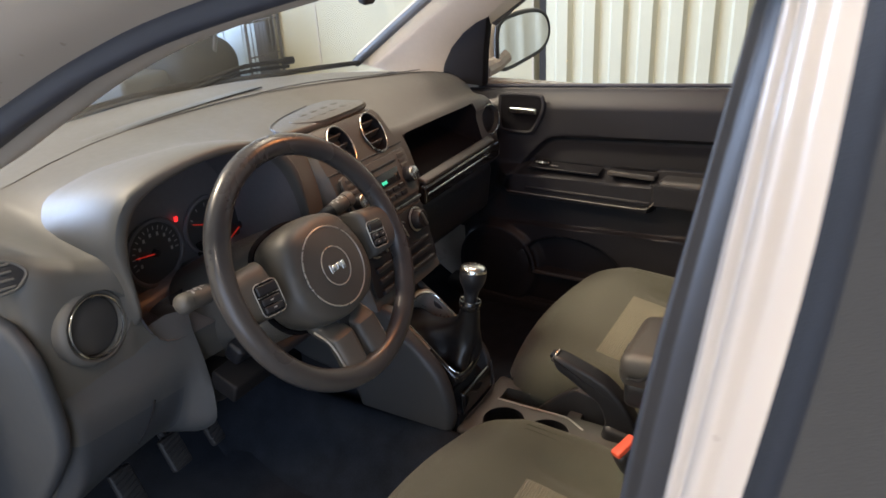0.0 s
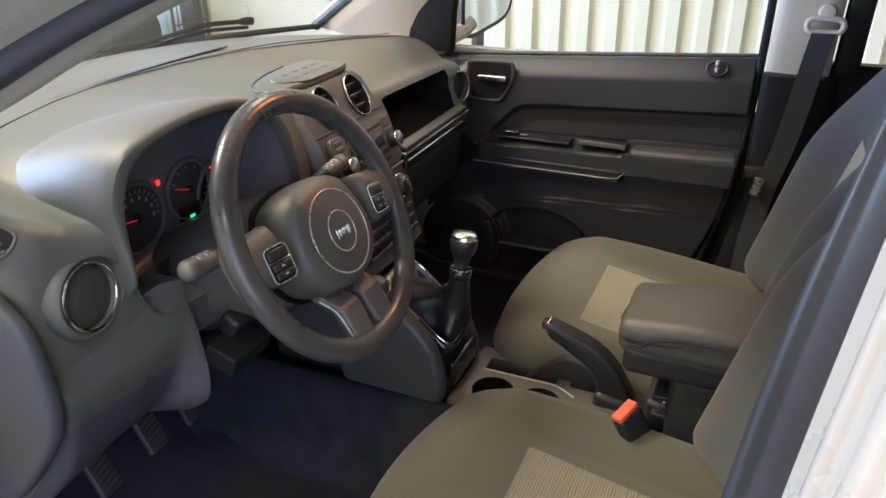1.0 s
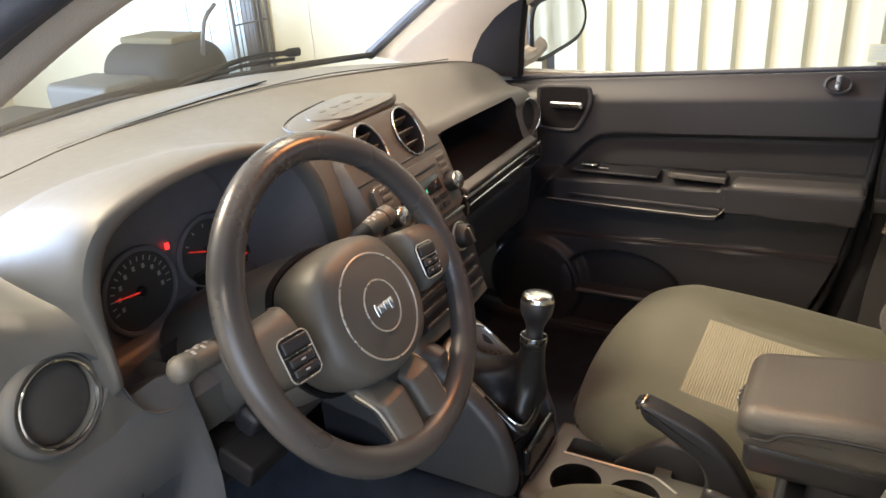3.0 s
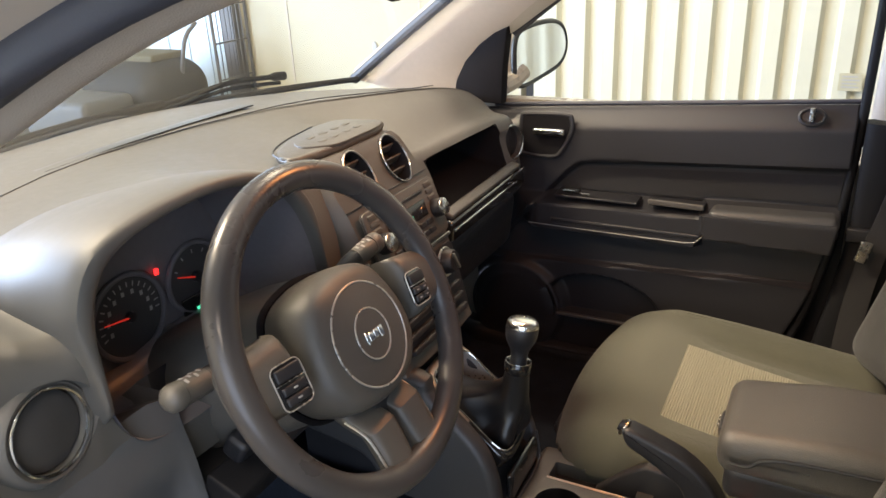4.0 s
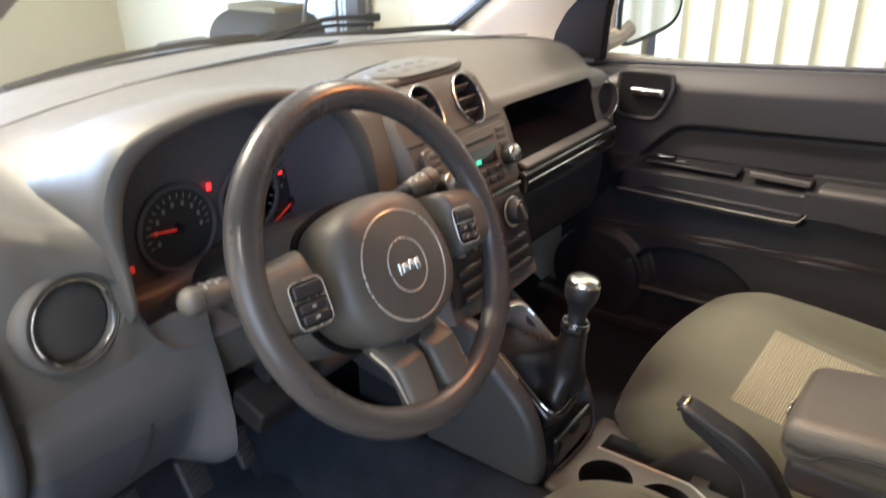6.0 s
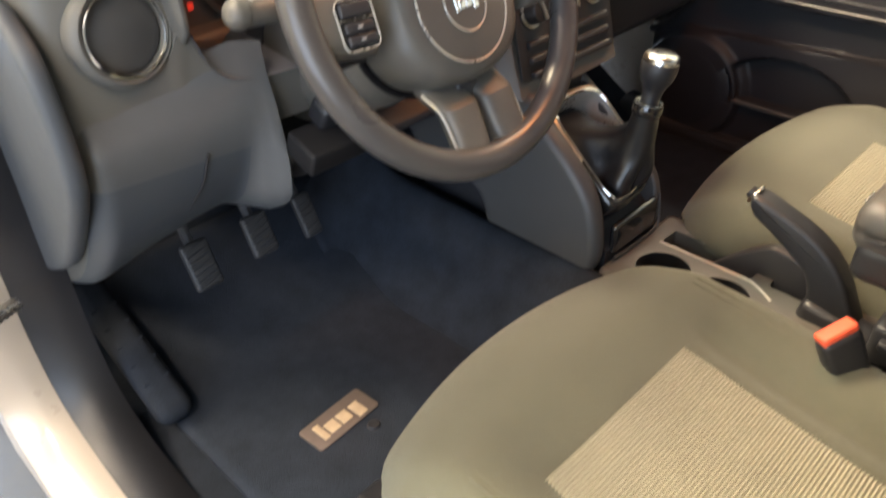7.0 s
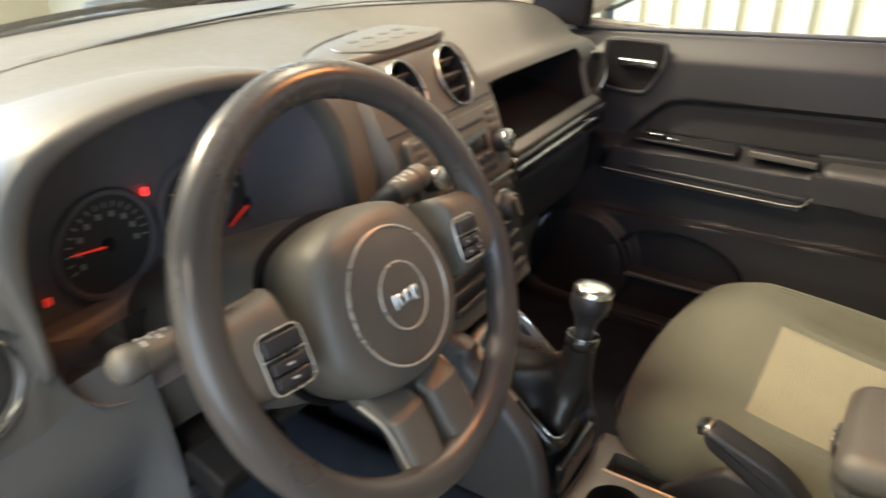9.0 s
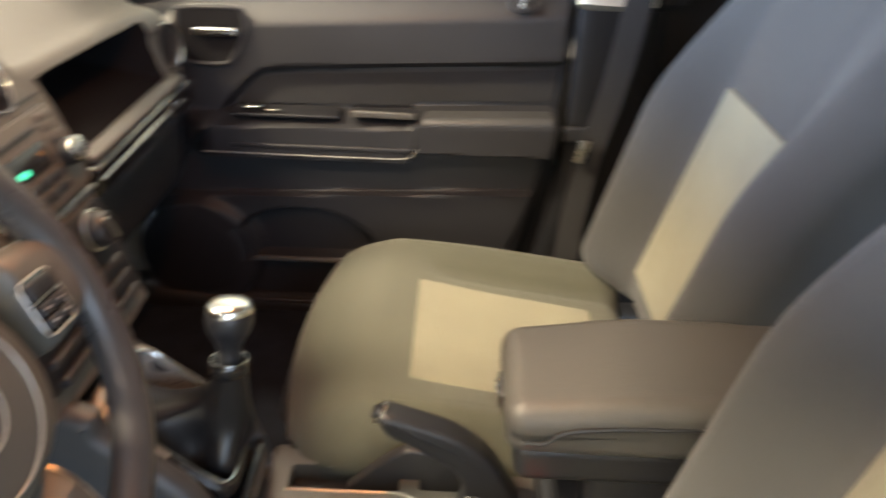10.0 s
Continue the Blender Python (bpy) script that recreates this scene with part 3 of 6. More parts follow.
part("black_edge", tube([(x, 0.862 - 0.62 * x * x, 1.084) for x in [-0.62 + 1.24 * i / 30 for i in range(31)]], [0.030 - 0.019 * (i / 30) ** 0.7 for i in range(31)], n=8, flat=0.6), COWL, windscreen, "black lower edge band")
part("side_edge", tube([(x - 0.004, y + 0.010, z + 0.002) for x, y, z in spline(P_LEFT[:5], 24)], 0.0125, n=10), RUBBER, windscreen, "black glass edge along the pillar")

# wipers
for wname, wpts in (("wiper", [(0.42, 0.685, 1.124), (0.375, 0.70, 1.127), (0.30, 0.725, 1.130), (0.244, 0.76, 1.119), (0.16, 0.81, 1.100)]), ("wiper", [(0.17, 0.805, 1.103), (0.044, 0.81, 1.111), (-0.062, 0.80, 1.114), (-0.20, 0.785, 1.112), (-0.36, 0.74, 1.105)])):
    w = thing(wname, wpts[0], "black windscreen wiper resting at the cowl", "wiper", "wipers")
    part("arm", tube(spline(wpts, 20), [0.0095 if i < 4 else 0.0055 for i in range(20)], n=8), COWL, w)
    part("blade", tube([(x, y + 0.016, z - 0.016) for x, y, z in spline(wpts, 20)], 0.0045, n=6), COWL, w)

# rear-view mirror
rv = thing("rear_view_mirror", (0.0, 0.16, 1.39), "dark interior rear-view mirror on a stalk", "mirror")
part("housing", rbox((0.24, 0.035, 0.066), 0.018, pose(0.03, 0.155, 1.364, 14, 3, -14)), BLACK, rv)
part("lever", rbox((0.03, 0.02, 0.02), 0.006, pose(0.012, 0.146, 1.326, 20)), BLACK, rv)
part("mount", tube([(0.01, 0.165, 1.39), (0, 0.185, 1.41), (0, 0.165, 1.44)], 0.010), BLACK, rv)

# passenger side middle pillar with belt
beam("middle_pillar_trim", [(0.655, -0.56, 1.52), (0.668, -0.545, 1.25), (0.675, -0.540, 1.047)], 0.05, 0.125, TRIM, "pale upper middle pillar trim", bev=0.25)
beam("middle_pillar_lower_trim", [(0.683, -0.545, 1.037), (0.690, -0.545, 0.80), (0.69, -0.525, 0.62), (0.69, -0.49, 0.42)], 0.05, 0.145, PILLAR, "dark lower middle pillar trim", bev=0.25)
beam("door_seal", [(0.70, -0.468, 1.52), (0.70, -0.466, 1.08), (0.70, -0.455, 0.85), (0.70, -0.425, 0.66), (0.695, -0.37, 0.52), (0.69, -0.20, 0.42)], 0.03, 0.018, PILLAR, "black rubber door seal")
beam("rear_door_seal", [(0.655, -0.655, 1.52), (0.670, -0.638, 1.25), (0.682, -0.632, 1.05)], 0.04, 0.05, PILLAR, "dark seal behind the middle pillar", bev=0.25)
beam("far_sill", [(0.69, -0.70, 0.40), (0.69, 0.10, 0.40), (0.69, 0.40, 0.42)], 0.08, 0.07, BLACK, "dark plastic sill trim", n=8)
part("rear_trim", slab(0.69, 0.72, -1.55, -0.598, 0.40, 1.066), PILLAR, car, "dark rear door trim")
part("rear_bench", rbox((1.30, 0.20, 0.62), 0.06, pose(0.0, -1.50, 0.75, -14), seg=4, fill=4), CLOTH, car, "grey cloth rear bench")
belt = thing("seat_belt", (0.64, -0.56, 0.55), "black seat belt webbing with its upper loop", "seat belt")
bp = spline([(0.628, -0.575, 1.140), (0.640, -0.565, 1.06), (0.652, -0.545, 0.90), (0.655, -0.520, 0.78), (0.655, -0.505, 0.66), (0.650, -0.50, 0.56)], 24)
part("webbing", grid_mesh([[Vector(p) + Vector((dx, dy, 0)) for dx, dy in ((0, -0.023), (-0.003, -0.023), (-0.003, 0.023), (0, 0.023))] for p in bp], close_u=True, caps=True), BELT, belt)
part("loop", ring(rounded(0.068, 0.026, 0.012), frame_at((0.632, -0.575, 1.152), (-1, 0, 0.1)), 0.006), TRIM, belt, "pale belt loop")
part("bolt_cover", lathe([(0.0, 0.014), (0.014, 0.012), (0.018, 0.0)], frame_at((0.645, -0.575, 1.176), (-1, 0, 0.1))), TRIM, belt)
part("latch_tongue", rbox((0.006, 0.022, 0.045), 0.003, pose(0.640, -0.503, 0.79, 10)), SATIN, belt, "metal latch tongue")
part("adjuster_slot", rbox((0.012, 0.05, 0.03), 0.005, pose(0.662, -0.492, 0.815)), BLACK, belt)

# ---------------------------------------------------------------- passenger door
pdoor = thing("passenger_door", (0.72, -0.08, 0.40), "dark plastic inner panel of the closed passenger door", "car door")


def sill_z(y):
    return 1.037 - 0.060 * y


def line_z(y):
    """The crease under the upper panel; it drops to the armrest near the front."""
    bend = math.log1p(math.exp((y - 0.088) / 0.011)) * 0.011
    return 0.913 - 0.055 * (y + 0.03) - bend * 1.05


def arm_z(y):
    return 0.846 - 0.035 * (y + 0.20) if y < -0.19 else 0.838 - 0.02 * (y + 0.19)


def door_x(y, z):
    """How far the inner face stands from the centre line."""
    x = 0.694
    up = smooth_step(line_z(y) - 0.004, line_z(y) + 0.010, z)
    x -= 0.022 * up
    x += 0.026 * smooth_step(sill_z(y) - 0.050, sill_z(y), z) * up
    top, low = arm_z(y), (0.752 if y > -0.19 else 0.775)
    fade = smooth_step(0.24, 0.17, y)
    shelf = smooth_step(low - 0.012, low + 0.004, z) * (1 - smooth_step(top - 0.018, top + 0.003, z))
    x -= (0.060 if y > -0.2 else 0.066) * shelf * fade
    lowp = 1 - smooth_step(0.66, 0.668, z - 0.045 * (0.0 - y))
    x -= 0.016 * lowp
    # map pocket and speaker bulge in the lower part
    d = math.hypot((y - 0.235) / 0.125, (z - 0.525) / 0.125)
    x -= 0.018 * (1 - smooth_step(0.9, 1.02, d))
    pocket = (1 - smooth_step(0.90, 1.0, math.hypot((y - 0.03) / 0.155, (z - 0.53) / 0.105))) * smooth_step(0.515, 0.525, z)
    x += 0.030 * pocket
    return x


def rear_cut(z):
    return -0.458 + (0.0 if z > 0.9 else (0.9 - z) ** 2 * 0.65)


rows = []
for i in range(151):
    s = i / 150
    row = []
    for j in range(141):
        v = j / 140
        z = 0.42 + v * (sill_z(0) - 0.42)
        y = 0.345 + (rear_cut(z) - 0.345) * s
        zz = 0.42 + v * (sill_z(y) - 0.42)
        row.append((door_x(y, zz), y, zz))
    rows.append(row)
panel = part("inner_panel", grid_mesh(rows), DOOR, pdoor, "moulded dark door trim with an armrest ledge", angle=40)
thicken(panel, 0.012, (1, 0, 0))
part("door_skin", slab(0.725, 0.758, -0.47, 0.40, 0.36, 1.035), PAINT, pdoor, "painted outer door skin")
part("door_edge", slab(0.712, 0.7245, -0.468, -0.33, 0.40, 1.00), PILLAR, pdoor, "dark rear edge of the door")
# cloth insert between the crease and the armrest
ins = []
for i in range(61):
    y = 0.13 - i * (0.13 + 0.448) / 60
    ins.append([(door_x(y, z) - 0.0035, y, z) for z in [arm_z(y) + 0.010 + (line_z(y) - 0.012 - arm_z(y) - 0.010) * j / 14 for j in range(15)]])
part("cloth_insert", grid_mesh(ins), DOOR_SOFT, pdoor, "black cloth insert")
M_D = frame_at((0.6700, 0.160, 0.972), (-1, 0, 0.02))  # x of this frame runs to -y
bez = [(-0.048, 0.042), (0.0, 0.045), (0.050, 0.045), (0.060, 0.036), (0.060, 0.008), (0.036, -0.040), (0.014, -0.052), (-0.044, -0.050), (-0.058, -0.036), (-0.058, 0.030)]
bez = [(p[0], p[1]) for p in spline([(x, y, 0) for x, y in bez], 40, closed=True)]
part("handle_bezel", ring(bez, M_D @ Matrix.Translation((0, 0, 0.004)), 0.0055, flat=0.8), DOOR, pdoor, "raised bezel round the handle")
# flat plate, no hollow: the recess's shade is its near-black colour
part("handle_recess", prism([(x * 0.93, y * 0.93) for x, y in bez], M_D, 0.0065), BLACK_SHADE, pdoor, "near-black plate painting the shaded handle recess")
part("handle", rbox((0.013, 0.076, 0.018), 0.0062, pose(0.656, 0.150, 0.978, -1, 0, 0), seg=4), CHROME, pdoor, "chrome door handle")
M_L = frame_at((0.6770, -0.378, 1.040), (-1, 0, 0.45))
part("lock_recess", prism(ellipse(0.021, 0.014, 24), M_L, 0.003), BLACK, pdoor, "dark lock recess")
part("lock_bezel", ring(ellipse(0.022, 0.0155, 28), M_L @ Matrix.Translation((0, 0, 0.003)), 0.0035), DOOR, pdoor)
part("lock_pin", lathe([(0.0, 0.026), (0.0045, 0.025), (0.0055, 0.0)], pose(0.668, -0.378, 1.034), n=12), SATIN, pdoor, "metal lock pin")
part("switch_plate", rbox((0.046, 0.190, 0.006), 0.002, pose(0.662, 0.035, 0.8375, 0, -4, 0)), BLACK, pdoor, "dark window switch plate")
part("window_switch", rbox((0.018, 0.036, 0.010), 0.004, pose(0.654, 0.090, 0.848)), GLOSS, pdoor)
part("switch_edge", rbox((0.004, 0.030, 0.004), 0.0015, pose(0.643, 0.096, 0.850)), CHROME, pdoor, "bright switch edge")
part("switch_edge", rbox((0.004, 0.022, 0.003), 0.0012, pose(0.643, 0.058, 0.846)), SATIN, pdoor, "bright switch edge")
part("pull_cup", rbox((0.036, 0.118, 0.010), 0.004, pose(0.658, -0.142, 0.842)), BLACK, pdoor, "dark pull cup")
part("pull_edge", rbox((0.007, 0.116, 0.013), 0.003, pose(0.6385, -0.142, 0.8455, 1)), VINYL, pdoor, "raised pull edge")
part("armrest_pad", rbox((0.066, 0.245, 0.050), 0.014, pose(0.664, -0.332, 0.822, -2), seg=4), DASH_LOW, pdoor, "dark vinyl armrest pad")
part("armrest_groove", rbox((0.006, 0.330, 0.010), 0.003, pose(0.6335, -0.030, 0.780)), BLACK, pdoor, "black armrest groove")
part("chrome_strip", tube(spline([(0.634, 0.190, 0.765), (0.6305, 0.0, 0.765), (0.6300, -0.10, 0.765), (0.6300, -0.176, 0.766), (0.6300, -0.196, 0.776), (0.6300, -0.212, 0.803)], 30), 0.0013, n=8), FRAME_SILVER, pdoor, "thin bright strip under the armrest")
part("speaker_grille", lathe([(0.0, 0.004), (0.075, 0.006), (0.10, 0.002), (0.104, 0.0)], frame_at((0.664, 0.240, 0.525), (-1, 0, 0)), n=36), BLACK, pdoor, "round black speaker grille")
part("speaker_ring", ring(ellipse(0.112, 0.112, 40), frame_at((0.665, 0.238, 0.525), (-1, 0, 0)), 0.006, flat=0.8), DOOR, pdoor, "raised speaker ring")
part("pocket_lip", rbox((0.010, 0.235, 0.010), 0.004, pose(0.664, 0.010, 0.524)), STACK, pdoor, "pale lip of the map pocket")
# added bead that gives the crease its long thin highlight
part("panel_edge", tube([(door_x(y, 0.666 - 0.045 * y) - 0.0006, y, 0.6655 - 0.045 * y) for y in [0.26 - 0.70 * i / 40 for i in range(41)]], 0.0016, n=6), DOOR, pdoor, "thin bead added for the highlight along the lower panel")
part("lower_lip", rbox((0.03, 0.36, 0.012), 0.005, pose(0.668, 0.10, 0.425)), DOOR, pdoor)
part("sill_seal", tube([(0.708, y, sill_z(y) + 0.004) for y in (0.30, 0.1, -0.1, -0.3, -0.46)], 0.005, n=8), RUBBER, pdoor, "black glass seal")
win = part("window_pane", grid_mesh([[(0.718 - 0.10 * j, y, sill_z(y) + 0.42 * j) for j in range(2)] for y in (0.30, -0.1, -0.47)]), GLASS, pdoor, "clear door glass")
win.visible_shadow = False
sail = [(0.392, 1.036), (0.268, 1.032), (0.262, 1.120), (0.250, 1.205), (0.282, 1.192), (0.322, 1.164), (0.358, 1.126), (0.381, 1.084)]
part("mirror_sail", prism([(-y, z) for y, z in sail], Matrix(((0, 0, -1, 0.70), (-1, 0, 0, 0), (0, 1, 0, 0), (0, 0, 0, 1))), 0.035, 0.004), BLACK_SHADE, pdoor, "black corner cover by the mirror")
part("window_frame", tube([(0.700, 0.250, 1.190), (0.690, 0.10, 1.298), (0.655, -0.10, 1.42), (0.64, -0.30, 1.47)], 0.012, n=8), RUBBER, pdoor)

dm = thing("door_mirror", (0.80, 0.26, 1.05), "pale outside mirror with dark rim", "mirror")
MM = frame_at((0.905, 0.268, 1.112), (-0.15, -1, 0.02))
mloop = [(p[0] * 1.34, p[1] * 0.88) for p in spline([(-0.075, -0.072, 0), (-0.088, 0.0, 0), (-0.075, 0.066, 0), (-0.02, 0.082, 0), (0.055, 0.080, 0), (0.098, 0.055, 0), (0.112, 0.0, 0), (0.085, -0.045, 0), (0.01, -0.066, 0)], 36, closed=True)]
part("shell", prism([(x * 1.05, y * 1.05) for x, y in mloop], MM @ Matrix.Translation((0, 0, -0.06)), 0.058, 0.02, 3), PAINT, dm, "pale painted mirror shell")
part("mirror_glass", prism(mloop, MM, 0.004), MIRROR, dm, "silvered mirror glass")
part("rim", ring(mloop, MM, 0.007), BLACK, dm, "black rim")
part("foot", tube([(0.74, 0.30, 1.055), (0.79, 0.29, 1.062), (0.83, 0.28, 1.08)], 0.022, n=10), PAINT, dm)
# ---------------------------------------------------------------- dashboard
dash = thing("dashboard", (0.0, 0.35, 0.86), "grey textured plastic dashboard with round chrome vents", "dashboard")
# stations across the car: x, crease height, ridge (y, z), face middle (y, z), face low (y, z), bottom (y, z)
STATIONS = [
    (-0.668, 1.095, 0.248, 1.096, 0.222, 0.990, 0.204, 0.880, 0.252, 0.868),
    (-0.655, 1.101, 0.224, 1.108, 0.196, 0.992, 0.190, 0.880, 0.232, 0.868),
    (-0.630, 1.108, 0.208, 1.106, 0.188, 1.000, 0.188, 0.880, 0.230, 0.868),
    (-0.600, 1.112, 0.200, 1.092, 0.184, 1.000, 0.188, 0.875, 0.230, 0.863),
    (-0.572, 1.114, 0.192, 1.080, 0.178, 1.000, 0.188, 0.870, 0.230, 0.858),
    (-0.548, 1.116, 0.186, 1.080, 0.173, 0.990, 0.188, 0.870, 0.230, 0.858),
    (-0.526, 1.117, 0.184, 1.098, 0.171, 0.995, 0.188, 0.870, 0.230, 0.858),
    (-0.470, 1.117, 0.200, 1.140, 0.165, 1.000, 0.183, 0.870, 0.225, 0.858),
    (-0.380, 1.118, 0.192, 1.150, 0.162, 1.000, 0.178, 0.870, 0.220, 0.858),
    (-0.290, 1.118, 0.194, 1.142, 0.162, 1.000, 0.178, 0.870, 0.220, 0.858),
    (-0.230, 1.118, 0.204, 1.124, 0.165, 1.000, 0.178, 0.870, 0.220, 0.858),
    (-0.170, 1.117, 0.214, 1.112, 0.172, 1.000, 0.178, 0.870, 0.220, 0.858),
    (-0.110, 1.116, 0.226, 1.104, 0.180, 1.000, 0.178, 0.870, 0.220, 0.858),
    (0.000, 1.116, 0.230, 1.102, 0.185, 1.000, 0.160, 0.880, 0.200, 0.820),
    (0.110, 1.115, 0.232, 1.080, 0.195, 0.990, 0.162, 0.890, 0.220, 0.850),
    (0.180, 1.113, 0.228, 1.052, 0.196, 0.990, 0.164, 0.895, 0.240, 0.855),
    (0.330, 1.108, 0.224, 1.048, 0.196, 0.990, 0.164, 0.895, 0.250, 0.855),
    (0.480, 1.096, 0.218, 1.045, 0.198, 0.990, 0.168, 0.895, 0.250, 0.855),
    (0.570, 1.080, 0.218, 1.036, 0.200, 0.985, 0.180, 0.895, 0.260, 0.855),
    (0.630, 1.060, 0.240, 1.015, 0.220, 0.975, 0.215, 0.895, 0.280, 0.855),
    (0.668, 1.040, 0.285, 0.990, 0.270, 0.960, 0.265, 0.900, 0.310, 0.855),
]


def crease_y(x):
    """Where the long crease of the top runs."""
    return float(np.interp(x, (-0.65, -0.53, -0.415, -0.30, -0.20, -0.10, 0.0, 0.16, 0.24, 0.31, 0.40, 0.50, 0.62), (0.395, 0.438, 0.486, 0.525, 0.541, 0.540, 0.532, 0.500, 0.466, 0.425, 0.385, 0.355, 0.33)))


tab = spline(STATIONS, 140)
rows = []
for st in tab:
    x, zc, ry, rz, fy, fz, ly, lz, by, bz = st
    yw = 0.855 - 0.60 * x * x
    crease = min(crease_y(x), yw - 0.09)
    ctrl = [(yw, 1.055 - 0.02 * abs(x)), (yw - 0.03, zc - 0.022), (0.5 * (yw + crease), zc - 0.006), (crease + 0.012, zc + 0.0015), (crease, zc + 0.002), (0.6 * crease + 0.4 * ry, 0.62 * zc + 0.38 * rz - 0.001), (ry + 0.035, rz + 0.002), (ry, rz - 0.006), (ry - 0.018 - 0.2 * max(0, rz - 1.10), rz - 0.030), (fy, fz), (ly, lz), (ly + 0.006, lz - 0.012), (by, bz)]
    prof = [(x, p[0], p[1]) for p in spline(ctrl, 66)]
    rows.append(prof + [(x, 0.62, bz), (x, 0.70 - 0.3 * x * x, 0.95)])
body = part("main_moulding", grid_mesh(rows, close_u=True, caps=True), DASH, dash, "grey textured upper moulding", angle=32)


def pod_loop(y, grow):
    pts = [(-0.500, 0.928), (-0.530, 0.975), (-0.536, 1.040), (-0.528, 1.100), (-0.500, 1.136), (-0.440, 1.152), (-0.360, 1.154), (-0.290, 1.140), (-0.240, 1.108), (-0.208, 1.05), (-0.195, 0.985), (-0.205, 0.935), (-0.30, 0.915), (-0.42, 0.915)]
    cx, cz = -0.365, 1.03
    return [(cx + (p[0] - cx) * grow, y, cz + (p[1] - cz) * grow) for p in spline([(a, b, 0) for a, b in pts], 56, closed=True)]


pod = grid_mesh([pod_loop(0.05, 1.05), pod_loop(0.165, 1.0), pod_loop(0.315, 0.86)], close_u=True, caps=True)
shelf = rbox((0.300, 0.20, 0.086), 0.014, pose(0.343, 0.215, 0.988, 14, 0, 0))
lv_axis = Vector((0.10, -1.0, 0.10))
M_LV = frame_at((-0.589, 0.178, 0.998), lv_axis)
M_RV = frame_at((0.562, 0.199, 0.975), (-0.25, -1.0, 0.10))


def well(m, r, deep):
    return lathe([(0.0, -deep), (r, -deep), (r, 0.06), (0.0, 0.06)], m, n=40)


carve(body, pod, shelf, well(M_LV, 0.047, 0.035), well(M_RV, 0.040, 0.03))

# raised hood round the instruments
hood_rows = []
for yy, gr, dz in ((0.215, 0.975, 0.0), (0.170, 0.992, 0.0), (0.158, 1.010, 0.0), (0.154, 1.030, 0.0), (0.1525, 1.060, 0.0), (0.1530, 1.100, 0.0), (0.1555, 1.122, 0.0), (0.162, 1.131, 0.0), (0.176, 1.135, 0.0), (0.215, 1.132, -0.004), (0.26, 1.130, -0.013), (0.32, 1.120, -0.029), (0.42, 1.10, -0.054)):
    lp0, lp = pod_loop(yy, 1.0), pod_loop(yy, gr)
    row = []
    for (a0, b0, c0), (a, b, c) in zip(lp0[2:43], lp[2:43]):
        w = smooth_step(1.06, 1.135, c0)
        k = 1.0 - 0.55 * (1 - smooth_step(1.02, 1.09, c0))
        row.append((a0 + (a - a0) * k, b + 0.05 * (1 - smooth_step(0.945, 1.000, c0)), c0 + (c - c0) * k + dz * w))
    hood_rows.append(row)
hood_arch = part("instrument_hood", grid_mesh(hood_rows), DASH, dash, "raised grey hood over the instruments", angle=42)
sol = hood_arch.modifiers.new("thick", "SOLIDIFY")
sol.thickness, sol.offset = 0.004, -1

# instrument cluster
lin = [pod_loop(0.168, 0.992), pod_loop(0.24, 0.925), pod_loop(0.308, 0.862)]
part("cluster_liner", grid_mesh(lin, close_u=True), PANEL, dash, "black liner of the instrument pod")
cl = part("instrument_panel", prism([(p[0], p[2]) for p in pod_loop(0, 0.866)], Matrix(((1, 0, 0, 0), (0, 0, 1, 0.300), (0, 1, 0, 0), (0, 0, 0, 1))), 0.010), PANEL, dash, "black instrument cluster with lit needles")


def on_dial(cx, cz, ang, r):
    return (cx + r * math.sin(ang), cz + r * math.cos(ang))


def dial(cx, cz, r, a0, a1, ticks, needle, big):
    m = frame_at((cx, 0.299, cz), (0, -1, 0.0))
    part("dial_face", prism(ellipse(r, r, 36), m, 0.002), DASH_LOW, cl)
    part("dial_rim", ring(ellipse(r, r, 40), m, 0.0022), DASH_LOW, cl, "thin dial rim")
    bm = bmesh.new()
    for i in range(ticks):
        a = radians(a0 + (a1 - a0) * i / (ticks - 1))
        (x0, z0), (x1, z1) = on_dial(cx, cz, a, r * 0.80), on_dial(cx, cz, a, r * 0.93)
        w = 0.0009
        px, pz = math.cos(a) * w, -math.sin(a) * w
        vs = [bm.verts.new(q) for q in ((x0 - px, 0.2955, z0 - pz), (x0 + px, 0.2955, z0 + pz), (x1 + px, 0.2955, z1 + pz), (x1 - px, 0.2955, z1 - pz))]
        bm.faces.new(vs)
        if big and i % 2 == 0:
            xm, zm = on_dial(cx, cz, a, r * 0.66)
            vs = [bm.verts.new((xm + dx, 0.2955, zm + dz)) for dx, dz in ((-0.0022, -0.003), (0.0022, -0.003), (0.0022, 0.003), (-0.0022, 0.003))]
            bm.faces.new(vs)
    tagged(part("dial_scale", bm, GREY, cl), "white printed scale", kind="stuff")
    a = radians(needle)
    (x0, z0), (x1, z1) = on_dial(cx, cz, a, 0.0), on_dial(cx, cz, a, r * 0.82)
    part("needle", tube([(x0, 0.293, z0), (x1, 0.293, z1)], [0.0015, 0.0008], n=6), GLOW_NEEDLE, cl, "red lit needle")
    part("needle_hub", lathe([(0.0, 0.006), (0.006, 0.005), (0.007, 0.0)], frame_at((cx, 0.297, cz), (0, -1, 0)), n=16), BLACK, cl)


dial(-0.393, 0.995, 0.047, -110, 95, 17, -82, True)
dial(-0.284, 1.001, 0.041, -60, 60, 5, -70, False)
dial(-0.215, 0.975, 0.046, -125, 95, 15, -118, True)
